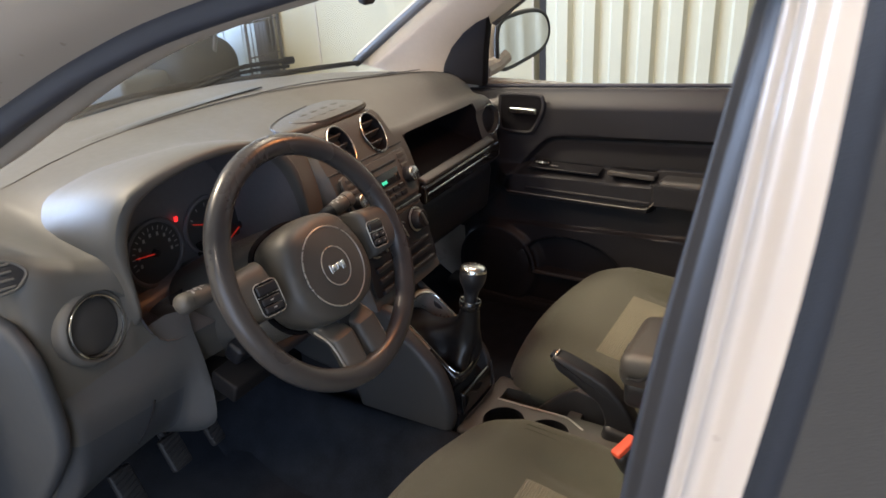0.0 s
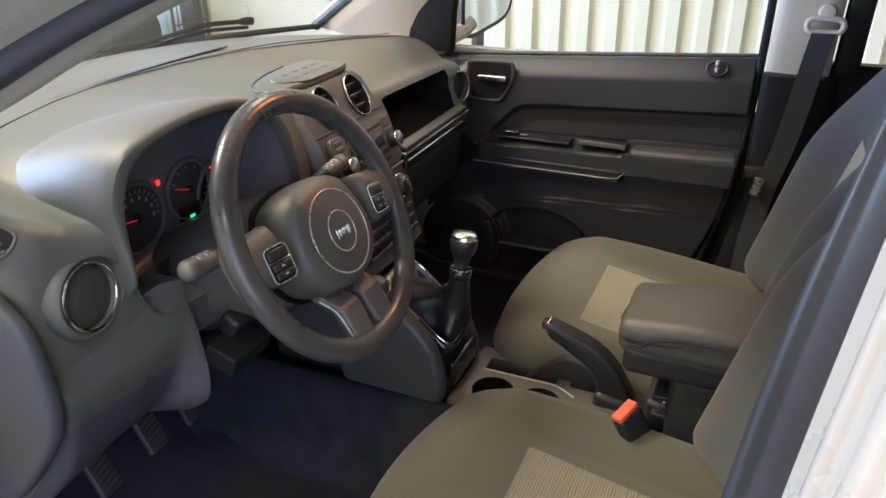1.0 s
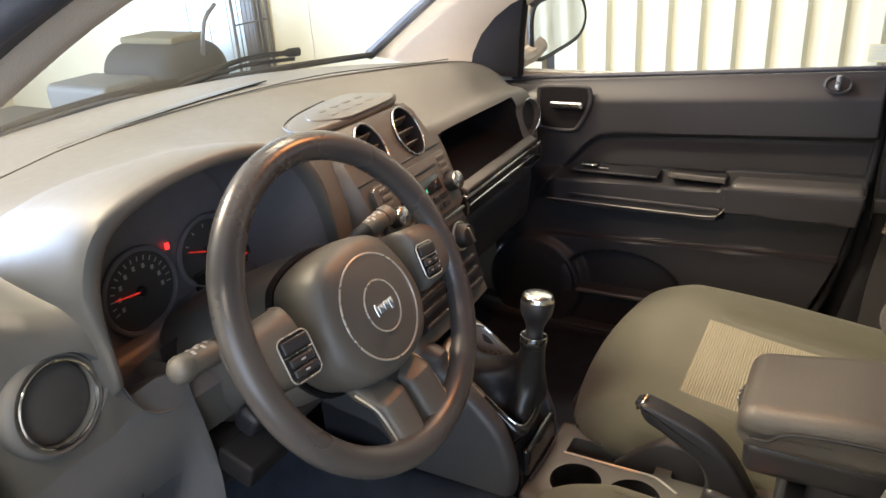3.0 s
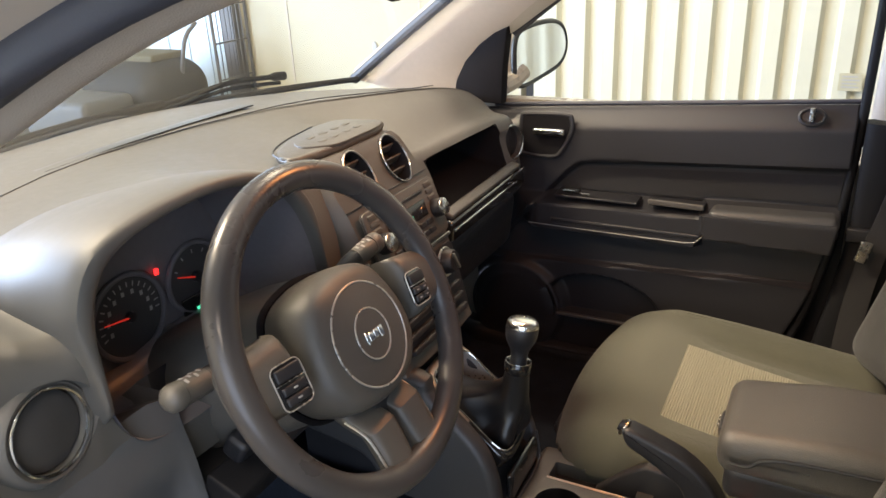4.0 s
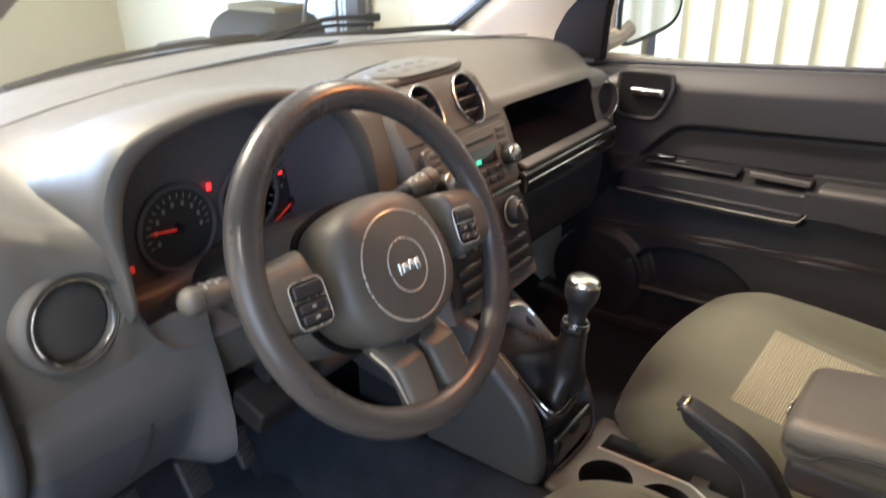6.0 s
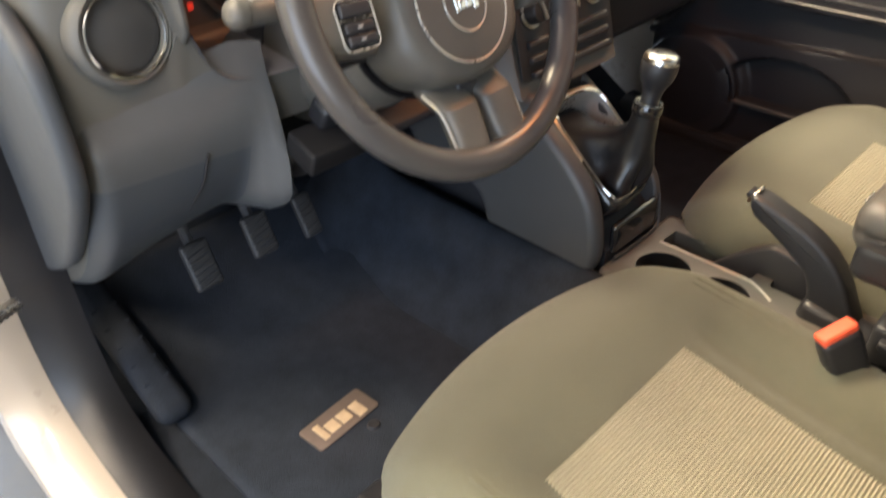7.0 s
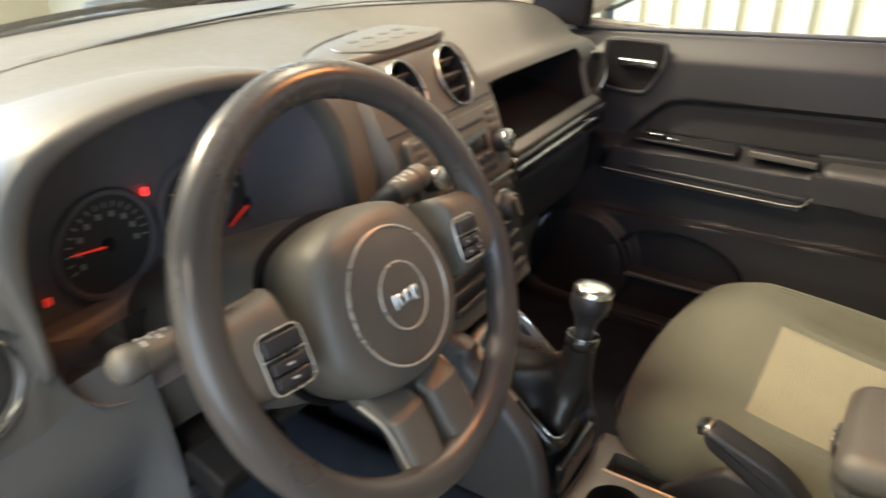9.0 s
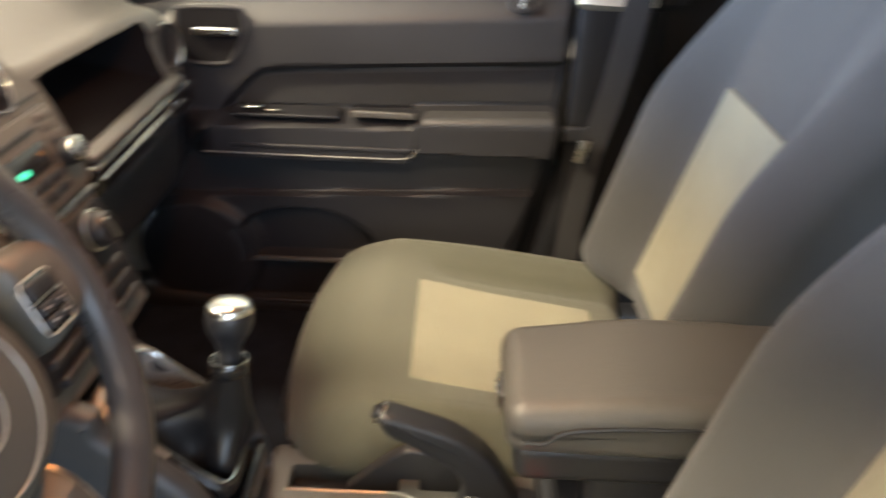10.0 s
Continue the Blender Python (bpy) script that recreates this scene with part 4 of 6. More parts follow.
part("warning_lamp", rbox((0.006, 0.003, 0.008), 0.001, pose(-0.344, 0.2955, 1.033)), GLOW_RED, cl, "red lit warning lamp")
part("warning_lamp", rbox((0.006, 0.003, 0.008), 0.001, pose(-0.231, 0.2955, 1.022)), GLOW_RED, cl, "red lit warning lamp")
part("warning_lamp", rbox((0.007, 0.003, 0.008), 0.001, pose(-0.463, 0.2935, 0.968)), GLOW_NEEDLE, cl, "dim red warning lamp")
part("display", rbox((0.050, 0.004, 0.026), 0.002, pose(-0.290, 0.2955, 0.966)), GLOSS, cl, "dark trip display")
part("display_digits", rbox((0.010, 0.002, 0.004), 0.0006, pose(-0.289, 0.2925, 0.960)), GLOW_GREEN, cl, "green lit digits")


rows = []
for i in range(49):
    x = -0.492 + 0.29 * i / 48
    zt = 0.944 + 0.014 * smooth_step(-0.43, -0.33, x)
    rows.append([(x, 0.297 - 0.050 * v ** 1.4 - 0.0045 * math.sin(math.pi * 2.0 * v) ** 2, zt - 0.020 * v - 0.012 * v * v + 0.010 * v * smooth_step(-0.46, -0.34, x)) for v in [k / 16 for k in range(17)]])
fascia = part("lower_fascia", grid_mesh(rows), PANEL, cl, "moulded lower fascia with two ridges", angle=60)
thicken(fascia, 0.003, (0, 1, -1))
for rx, rz, rr in ((-0.393, 0.995, 0.052), (-0.284, 1.001, 0.046), (-0.215, 0.975, 0.052)):
    part("dial_surround", tube([(rx + rr * math.cos(2 * math.pi * k / 48), 0.2965, rz + rr * math.sin(2 * math.pi * k / 48)) for k in range(48)], 0.0035, n=8, closed=True, up=(0, 1, 0)), PANEL, cl, "raised surround of the dial")


def vent(m, r, label, wide=False):
    v = part("air_vent", join(lathe([(r * 0.97, -0.030), (r * 1.00, -0.002), (r * 1.05, 0.001), (r * 1.13, 0.0025), (r * 1.23, 0.000), (r * 1.30, -0.006), (r * 1.30, -0.020)], m, n=44)) if wide else lathe([(r * 0.95, -0.03), (r, 0.0), (r * 1.08, 0.001)], m, n=44), STACK if not wide else DASH, dash, label)
    part("chrome_ring", ring(ellipse(r * 1.0, r * 1.0, 48), m @ Matrix.Translation((0, 0, 0.002)), r * 0.048), CHROME, v, "chrome ring")
    part("throat", lathe([(0.0, -0.028), (r, -0.028), (r, -0.020)], m, n=30), BLACK, v, "dark throat")
    return v


lv = vent(M_LV, 0.0400, "round side vent with a chrome ring", True)
part("vent_disc", lathe([(0.0, -0.001), (0.030, -0.003), (0.0375, -0.006), (0.0385, -0.02)], M_LV, n=36), DASH_LOW, lv, "closed dark vent disc")
rvn = vent(M_RV, 0.036, "round side vent with a chrome ring")
part("vent_disc", lathe([(0.0, -0.006), (0.024, -0.008), (0.033, -0.012), (0.034, -0.02)], M_RV, n=36), BLACK, rvn, "closed dark vent disc")

# slate end cover beside the door opening
cap = [(p[0], p[1]) for p in spline([(0.206, 1.036, 0), (0.174, 1.000, 0), (0.162, 0.947, 0), (0.163, 0.882, 0), (0.188, 0.834, 0), (0.262, 0.745, 0), (0.324, 0.700, 0)], 28)] + [(0.40, 0.66), (0.42, 0.80), (0.40, 1.00), (0.30, 1.06)]
part("end_cover", prism(cap, Matrix(((0, 0, -1, -0.664), (1, 0, 0, 0), (0, 1, 0, 0), (0, 0, 0, 1))), 0.022, 0.010, 4), KNEE_LOW, dash, "slate end cover", angle=60)
# demister slot and tweeters on top
part("demister_slot", grid_mesh([[(x, 0.578 - 0.02 * (x / 0.3) ** 2 + dy, 1.1165 + dz) for dy, dz in ((-0.014, 0.0012), (-0.004, 0.0018), (0.010, 0.0018), (0.022, -0.0010))] for x in [-0.29 + 0.45 * i / 16 for i in range(17)]]), KNEE, dash, "long shallow demister panel")
part("demister_gap", tube([(x, 0.562 - 0.02 * (x / 0.3) ** 2, 1.1185) for x in [-0.288 + 0.448 * i / 16 for i in range(17)]], 0.0014, n=6), BLACK, dash)
part("tweeter_grille", lathe([(0.0, 0.003), (0.024, 0.003), (0.030, 0.0)], frame_at((0.450, 0.397, 1.0925), (0.01, -0.26, 0.97)), n=28, sy=0.8), BLACK_SHADE, dash, "small oval tweeter grille")
part("top_seam", tube([(x, crease_y(x), 1.1203 - 0.022 * smooth_step(0.2, 0.6, x) - 0.004 * smooth_step(-0.4, -0.62, x)) for x in [-0.60 + 1.10 * i / 60 for i in range(61)]], 0.0012, n=6), DASH_LOW, dash, "seam along the top")
# side outlet at the door end
M_SV = frame_at((-0.645, 0.206, 1.092), (-0.35, -0.80, 0.45))
vane = [(p[0], p[1]) for p in spline([(-0.044, -0.018, 0), (-0.024, -0.019, 0), (-0.006, -0.015, 0), (0.006, 0.0, 0), (-0.006, 0.015, 0), (-0.024, 0.019, 0), (-0.044, 0.018, 0), (-0.048, 0.0, 0)], 40, closed=True)]
sv = part("demister_outlet", prism(vane, M_SV, 0.004, 0.001), DOOR, dash, "dark pointed side window outlet")
part("outlet_rim", ring(vane, M_SV @ Matrix.Translation((0, 0, 0.004)), 0.0022), DASH, sv)
for i in range(4):
    part("slat", rbox((0.032, 0.0035, 0.004), 0.0012, M_SV @ pose(-0.024, -0.0135 + 0.009 * i, 0.0050)), DASH, sv)
# the open shelf's inner faces are near-black: its deep shade, put into the colour
body.data.materials.append(BLACK_SHADE)
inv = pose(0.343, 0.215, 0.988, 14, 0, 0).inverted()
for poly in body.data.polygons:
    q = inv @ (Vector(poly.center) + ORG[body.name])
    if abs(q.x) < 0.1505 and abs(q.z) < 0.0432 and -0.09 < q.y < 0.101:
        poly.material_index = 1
# passenger faces below the ledge: their unlit look painted with a darker plastic
body.data.materials.append(DOOR)
for poly in body.data.polygons:
    q = Vector(poly.center) + ORG[body.name]
    if q.x > 0.125 and q.z < 0.935:
        poly.material_index = 2
# passenger ledge with a bright strip
part("ledge", rbox((0.335, 0.022, 0.010), 0.004, pose(0.348, 0.170, 0.940, 20, 0, 1)), STACK, dash, "grey ledge below the open shelf")
part("grab_panel", rbox((0.365, 0.020, 0.040), 0.006, pose(0.350, 0.164, 0.914, 6, 0, 1)), GLOSS, dash, "glossy black panel under the ledge")
part("bright_strip", rbox((0.300, 0.004, 0.005), 0.0018, pose(0.325, 0.1525, 0.916, 6, 0, 1)), CHROME, dash, "thin chrome strip")
part("glovebox", rbox((0.42, 0.16, 0.14), 0.03, pose(0.36, 0.275, 0.815, 8)), DOOR, dash, "dark glovebox lid")

# ---------------------------------------------------------------- centre stack with radio and heater controls
stack = thing("centre_stack", (0.0, 0.20, 0.45), "grey centre stack with twin round vents, radio and heater controls", "centre stack")
FACE = [(0.300, 1.096), (0.250, 1.108), (0.216, 1.112), (0.202, 1.100), (0.186, 1.068), (0.164, 1.036), (0.150, 1.005), (0.139, 0.975), (0.131, 0.950), (0.125, 0.925), (0.115, 0.880), (0.104, 0.840), (0.088, 0.795)]
xs = [-0.128, -0.124, -0.112, -0.06, 0.0, 0.06, 0.112, 0.124, 0.128]
rows = []
for x in xs:
    e = abs(x) / 0.128
    off = 0.022 * smooth_step(0.93, 1.0, e) + 0.006 * e * e
    sq = [1.0 - 0.16 * smooth_step(1.06, 1.13, z) for y, z in FACE]
    rows.append([(x * s, y + off, z - (0.5 * off if z > 1.1 else 0)) for (y, z), s in zip(FACE, sq)] + [(x, 0.33, 0.795), (x, 0.33, 1.06)])
stack_body = part("fascia", grid_mesh(rows, close_u=True, caps=True), STACK, stack, "grey centre fascia", angle=30)
stack_body.data.materials.append(DOOR)
for poly in stack_body.data.polygons:
    if (Vector(poly.center) + ORG[stack_body.name]).z < 0.938:
        poly.material_index = 1
M_V = [frame_at((vx, 0.190, 1.076), (0.0, -1.0, 0.55)) for vx in (-0.047, 0.054)]
carve(stack_body, *[lathe([(0.0, -0.03), (0.036, -0.03), (0.036, 0.05), (0.0, 0.05)], m, n=36, sx=0.82, sy=1.08) for m in M_V])
for m in M_V:
    v = part("air_vent", lathe([(0.0, -0.028), (0.0355, -0.028), (0.0358, 0.004)], m, n=40, sx=0.82, sy=1.08), BLACK, stack, "round centre vent with dark louvres")
    part("chrome_ring", ring(ellipse(0.0304, 0.0400, 44), m @ Matrix.Translation((0, 0, 0.004)), 0.0015), SATIN, v, "chrome ring")
    for k, h in enumerate((-0.020, 0.0, 0.020)):
        w = math.sqrt(0.034 ** 2 - h ** 2) * 1.64
        part("louvre", rbox((w, 0.016, 0.003), 0.0012, m @ pose(0, h, -0.010, 62)), STACK, v, "grey louvre")
pad = part("top_pad", prism([(p[0], p[1]) for p in spline([(-0.122, 0.236, 0), (-0.128, 0.262, 0), (-0.104, 0.290, 0), (-0.040, 0.316, 0), (0.040, 0.330, 0), (0.092, 0.322, 0), (0.108, 0.28, 0), (0.104, 0.236, 0), (0.0, 0.222, 0)], 48, closed=True)], Matrix.Translation((0, 0, 1.108)), 0.0140, 0.006, 3), STACK, stack, "grey pad on top of the stack")
part("pad_seam", tube(spline([(-0.122, 0.228, 1.1150), (-0.131, 0.258, 1.1195), (-0.108, 0.292, 1.1205), (-0.042, 0.319, 1.1205), (0.040, 0.333, 1.1200)], 30), 0.0014, n=6), BLACK, pad, "dark seam round the pad")
part("dimpled_mat", prism([(p[0], p[1]) for p in spline([(-0.082, 0.262, 0), (-0.066, 0.236, 0), (-0.044, 0.222, 0), (0.0, 0.220, 0), (0.062, 0.222, 0), (0.088, 0.236, 0), (0.086, 0.290, 0), (0.060, 0.314, 0), (0.0, 0.308, 0), (-0.060, 0.290, 0)], 44, closed=True)], Matrix.Translation((0, 0, 1.1202)), 0.0042, 0.0014), STACK, pad, "dimpled rubber mat")
for i in range(4):
    for j in range(2):
        part("dimple", prism(rounded(0.017, 0.010, 0.004, 3), Matrix.Translation((-0.042 + 0.031 * i + 0.008 * j, 0.252 + 0.028 * j, 1.1242)), 0.0009, 0.0003), DASH, pad)


def face_at(x, z):
    """The face of the stack at a height, with its normal."""
    zs = [p[1] for p in FACE[3:]][::-1]
    yy = [p[0] for p in FACE[3:]][::-1]
    y = float(np.interp(z, zs, yy))
    y2 = float(np.interp(z + 0.01, zs, yy))
    return frame_at((x, y, z), (0, -0.01, y2 - y))


M_R = face_at(0.0, 0.994)
radio = part("radio", prism(rounded(0.205, 0.092, 0.008), M_R @ Matrix.Translation((0, 0, 0.0)), 0.008, 0.002), STACK, stack, "grey radio with a dark display")
part("disc_slot", rbox((0.120, 0.005, 0.004), 0.0015, M_R @ pose(0, 0.031, 0.009)), BLACK, radio, "disc slot")
part("display", rbox((0.112, 0.026, 0.003), 0.001, M_R @ pose(0, 0.006, 0.009)), GLOSS, radio, "dark radio display")
part("display_digits", rbox((0.016, 0.006, 0.001), 0.0004, M_R @ pose(0.004, 0.001, 0.011)), GLOW_GREEN, radio, "green lit digits")
part("seam", ring(rounded(0.205, 0.092, 0.008), M_R @ Matrix.Translation((0, 0, 0.004)), 0.0014), BLACK, radio)
for sx in (-1, 1):
    k = part("knob", lathe([(0.0, 0.028), (0.012, 0.027), (0.0145, 0.024), (0.0155, 0.008), (0.0165, 0.007)], M_R @ Matrix.Translation((sx * 0.082, -0.006, 0)), n=28), BLACK, radio, "round black knob with bright cap")
    part("cap", lathe([(0.0, 0.0292), (0.011, 0.0285), (0.0135, 0.0268), (0.014, 0.024)], M_R @ Matrix.Translation((sx * 0.082, -0.006, 0)), n=28), SATIN, k, "bright cap ring")
for i in range(6):
    part("button", rbox((0.018, 0.010, 0.005), 0.002, M_R @ pose(-0.0525 + 0.021 * i, -0.018, 0.009)), BLACK, radio)
    part("button", rbox((0.018, 0.009, 0.005), 0.002, M_R @ pose(-0.0525 + 0.021 * i, -0.032, 0.009)), BLACK, radio)
for sx in (-1, 1):
    for j in range(3):
        part("button", rbox((0.022, 0.008, 0.005), 0.002, M_R @ pose(sx * 0.082, 0.036 - 0.011 * j, 0.008)), STACK, radio)
part("seam_upper", rbox((0.232, 0.003, 0.003), 0.001, face_at(0.0, 1.044) @ pose(0, 0, 0)), BLACK, stack)
part("seam_lower", rbox((0.225, 0.005, 0.003), 0.001, face_at(0.0, 0.940) @ pose(0, 0, 0.0)), SATIN, stack, "thin bright line under the radio")
part("lower_panel", prism(rounded(0.215, 0.118, 0.010), face_at(0.0, 0.872), 0.004, 0.0015), BLACK, stack, "black lower control panel")
for kx, kz in ((-0.070, 0.905), (0.0, 0.905), (0.070, 0.905)):
    m = face_at(kx, kz)
    kb = part("heater_knob", lathe([(0.0, 0.024), (0.016, 0.023), (0.019, 0.019), (0.021, 0.004), (0.024, 0.003)], m, n=28), BLACK, stack, "round heater knob")
    part("bright_ring", ring(ellipse(0.0225, 0.0225, 28), m @ Matrix.Translation((0, 0, 0.006)), 0.0020), SATIN, kb, "bright ring")
    part("pointer", rbox((0.005, 0.030, 0.006), 0.002, m @ pose(0, 0, 0.025, 0, 0, 20)), SATIN, kb)
for i in range(3):
    part("switch_bar", rbox((0.18, 0.010, 0.010), 0.003, face_at(0, 0.862 - 0.020 * i) @ pose(0, 0, 0.006)), DOOR, stack, "dark switch bar")

# ---------------------------------------------------------------- tunnel console
cons = thing("centre_console", (0.0, -0.20, 0.40), "dark plastic centre console with cup holders and gear surround", "centre console")
# raised forward part: sloping gear surround, grey side cheeks
cheek = [(0.33, 0.80), (0.090, 0.800), (0.060, 0.768), (0.020, 0.735), (-0.022, 0.690), (-0.042, 0.640), (-0.046, 0.585), (-0.030, 0.552), (0.010, 0.535), (0.120, 0.525), (0.155, 0.550), (0.190, 0.620), (0.33, 0.66)]
far_cheek = [(0.33, 0.826), (0.165, 0.818), (0.130, 0.792), (0.090, 0.762), (0.020, 0.708), (-0.020, 0.676)] + cheek[5:]
for sx, outline in ((-1, cheek), (1, far_cheek)):
    prof = [(p[0], p[1]) for p in spline([(a, b, 0) for a, b in outline], 60, closed=True)]
    m = Matrix(((0, 0, sx, -0.076 if sx < 0 else 0.050), (1, 0, 0, 0), (0, 1, 0, 0), (0, 0, 0, 1)))
    part("side_cheek", prism(prof, m, 0.034 if sx < 0 else 0.016, 0.014 if sx < 0 else 0.006, 4), DASH_LOW, cons, "grey padded side cheek")
deck = [(0.33, 0.795), (0.112, 0.795), (0.104, 0.725), (-0.034, 0.605), (-0.046, 0.590), (-0.046, 0.42), (0.33, 0.42)]
m_yz = Matrix(((0, 0, 1, -0.078), (1, 0, 0, 0), (0, 1, 0, 0), (0, 0, 0, 1)))
part("gear_deck", prism(deck, m_yz, 0.134), BLACK, cons, "black gear surround")
gn = Vector((0, -0.785, 1.0)).normalized()
GC = Vector((-0.008, 0.028, 0.711))


def on_deck(x, y, lift=0.0):
    """A point of the sloping gear opening, lifted off its plane."""
    return Vector((x, y, 0.757 - 0.785 * (0.087 - y))) + gn * lift


gear_loop = [(p[0], p[1]) for p in spline([(-0.064, 0.078, 0), (-0.046, 0.096, 0), (0.0, 0.100, 0), (0.042, 0.096, 0), (0.059, 0.078, 0), (0.055, 0.030, 0), (0.047, -0.010, 0), (0.026, -0.036, 0), (-0.020, -0.044, 0), (-0.058, -0.043, 0), (-0.071, -0.028, 0), (-0.069, 0.030, 0)], 72, closed=True)]


def bezel_band(loop, steps):
    """A band along the gear opening through (share of the opening's size, lift) steps."""
    return grid_mesh([[on_deck(GC.x + (x - GC.x) * k, GC.y + (y - GC.y) * k, lift) for k, lift in steps] for x, y in loop])


k0 = next(i for i in range(72) if gear_loop[i - 1][1] < 0.020 <= gear_loop[i][1])
turned = gear_loop[k0:] + gear_loop[:k0]
front_arc = [p for p in turned if p[1] >= 0.020]
rear_arc = turned[len(front_arc) - 1:] + turned[:1]
FRAME = ((1.03, -0.045), (1.03, 0.000), (1.01, 0.0055), (0.96, 0.0085), (0.90, 0.0085), (0.885, 0.0060))
THROAT = ((0.888, 0.0065), (0.865, -0.006), (0.845, -0.022), (0.82, -0.040))
part("gear_frame", bezel_band(front_arc, FRAME), FRAME_SILVER, cons, "satin silver frame ahead of the gear opening", angle=50)
part("satin_surround", bezel_band(front_arc, THROAT), RING, cons, "satin silver inner wall of the gear opening", angle=50)
part("gear_bezel", bezel_band(rear_arc, FRAME), GLOSS, cons, "glossy black gear bezel", angle=50)
part("bezel_wall", bezel_band(rear_arc, THROAT), GLOSS, cons, "glossy black inner wall", angle=50)
lip = [on_deck(GC.x + (x - GC.x) * 0.90, GC.y + (y - GC.y) * 0.90, 0.0090) for x, y in gear_loop]
part("chrome_trim", tube(lip, 0.0016, n=8, closed=True), CHROME, cons, "thin bright line round the gear opening")
part("lower_pocket", rbox((0.112, 0.012, 0.050), 0.006, pose(-0.012, -0.048, 0.606)), GLOSS, cons, "small dark pocket")
part("pocket_trim", tube(spline([(-0.070, -0.056, 0.580), (-0.020, -0.057, 0.577), (0.044, -0.056, 0.580), (0.052, -0.053, 0.605), (0.053, -0.048, 0.634)], 24), 0.0020, n=6), DASH_LOW, cons, "grey trim line round the pocket")
# low tray with cup holders
tray = part("tray", rbox((0.200, 0.36, 0.165), 0.012, pose(0.004, -0.225, 0.490)), STACK, cons, "grey tray with cup holders")
cup_cuts = [lathe([(0.0, -0.06), (0.038, -0.06), (0.040, 0.03), (0.0, 0.03)], Matrix.Translation((-0.034, yy, 0.572)), n=36) for yy in (-0.117, -0.206)]
slot_cut = rbox((0.040, 0.140, 0.09), 0.006, pose(0.044, -0.150, 0.580))
slot_cut2 = rbox((0.046, 0.11, 0.09), 0.006, pose(0.052, -0.300, 0.580))
carve(tray, *cup_cuts, slot_cut, slot_cut2)
for yy in (-0.117, -0.206):
    part("cup_liner", lathe([(0.0, -0.055), (0.0375, -0.055), (0.0392, -0.001)], Matrix.Translation((-0.034, yy, 0.572)), n=36), BLACK, cons, "black cup holder liner")
part("slot_liner", rbox((0.038, 0.138, 0.01), 0.003, pose(0.044, -0.150, 0.545)), BLACK, cons)
part("tray_edge", tube(spline([(0.022, -0.078, 0.5715), (0.022, -0.150, 0.5715), (0.022, -0.214, 0.5720), (0.018, -0.232, 0.5715), (0.0, -0.262, 0.5710)], 24), 0.0028, n=8), FRAME_SILVER, cons, "worn bright tray edge")

# armrest bin
bin_ = thing("armrest_bin", (0.02, -0.52, 0.42), "dark storage bin with a padded vinyl armrest lid", "armrest")


def lid_shape(p):
    p = p.copy()
    if p.y > 0.0:
        p.z -= 0.016 * smooth_step(0.02, 0.165, p.y) * (1 if p.z > 0 else 0.2)
    p.x *= 1.0 - 0.05 * smooth_step(0.05, 0.165, p.y)
    return p


part("lid", rbox((0.172, 0.35, 0.078), 0.024, pose(0.012, -0.512, 0.772), seg=6, fill=6, deform=lid_shape), VINYL, bin_, "padded vinyl armrest lid")
part("lid_base", rbox((0.164, 0.330, 0.052), 0.014, pose(0.012, -0.514, 0.724), seg=3, fill=3), BLACK, bin_, "black lid base")
part("lid_seam", tube(spline([(-0.0700, -0.356, 0.756), (-0.0738, -0.378, 0.760), (-0.0742, -0.394, 0.774), (-0.0745, -0.430, 0.782), (-0.0745, -0.510, 0.786), (-0.0740, -0.65, 0.788)], 24), 0.0024, n=6), BLACK, bin_, "dark seam along the lid")
part("latch", rbox((0.045, 0.012, 0.030), 0.004, pose(0.012, -0.341, 0.752, -12)), BLACK, bin_, "lid latch")
for k in range(3):
    part("latch_bar", rbox((0.004, 0.004, 0.024), 0.0015, pose(0.000 + 0.010 * k, -0.3335, 0.753, -12)), SATIN, bin_, "thin bright latch bar")
part("bin_body", rbox((0.146, 0.27, 0.285), 0.014, pose(0.012, -0.562, 0.565)), BLACK, bin_, "black bin body")
part("bin_step", rbox((0.110, 0.09, 0.06), 0.010, pose(0.020, -0.435, 0.600)), BLACK, bin_)
part("bin_hook", rbox((0.006, 0.006, 0.030), 0.0025, pose(-0.056, -0.420, 0.640, 15)), SATIN, bin_, "small bright hook")
for k in range(2):
    part("front_rail", rbox((0.120, 0.030, 0.012), 0.004, pose(0.012, -0.418, 0.612 + 0.036 * k)), DOOR, bin_, "dark rail across the bin front")

# handbrake
hb = thing("handbrake", (0.012, -0.36, 0.57), "black handbrake lever with a bright release button", "handbrake")
blade = [(p[0], p[1]) for p in spline([(-0.203, 0.714, 0), (-0.25, 0.701, 0), (-0.293, 0.683, 0), (-0.327, 0.655, 0), (-0.352, 0.615, 0), (-0.372, 0.562, 0), (-0.302, 0.560, 0), (-0.299, 0.604, 0), (-0.286, 0.635, 0), (-0.260, 0.654, 0), (-0.232, 0.672, 0), (-0.206, 0.688, 0)], 56, closed=True)]
part("grip", prism(blade, Matrix(((0, 0, 1, 0.001), (1, 0, 0, 0), (0, 1, 0, 0), (0, 0, 0, 1))), 0.036, 0.0075, 4), BLACK, hb, "black moulded grip", angle=60)
part("release_button", tube([(0.020, -0.192, 0.710), (0.020, -0.203, 0.705)], 0.0085, n=12), BLACK, hb)
part("button_ring", ring(ellipse(0.012, 0.012, 18), frame_at((0.020, -0.200, 0.7075), (0, 0.85, 0.5)), 0.0028), SATIN, hb, "bright collar")
part("gaiter", rbox((0.044, 0.10, 0.04), 0.014, pose(0.014, -0.345, 0.572, 10)), BLACK, hb, "black gaiter")

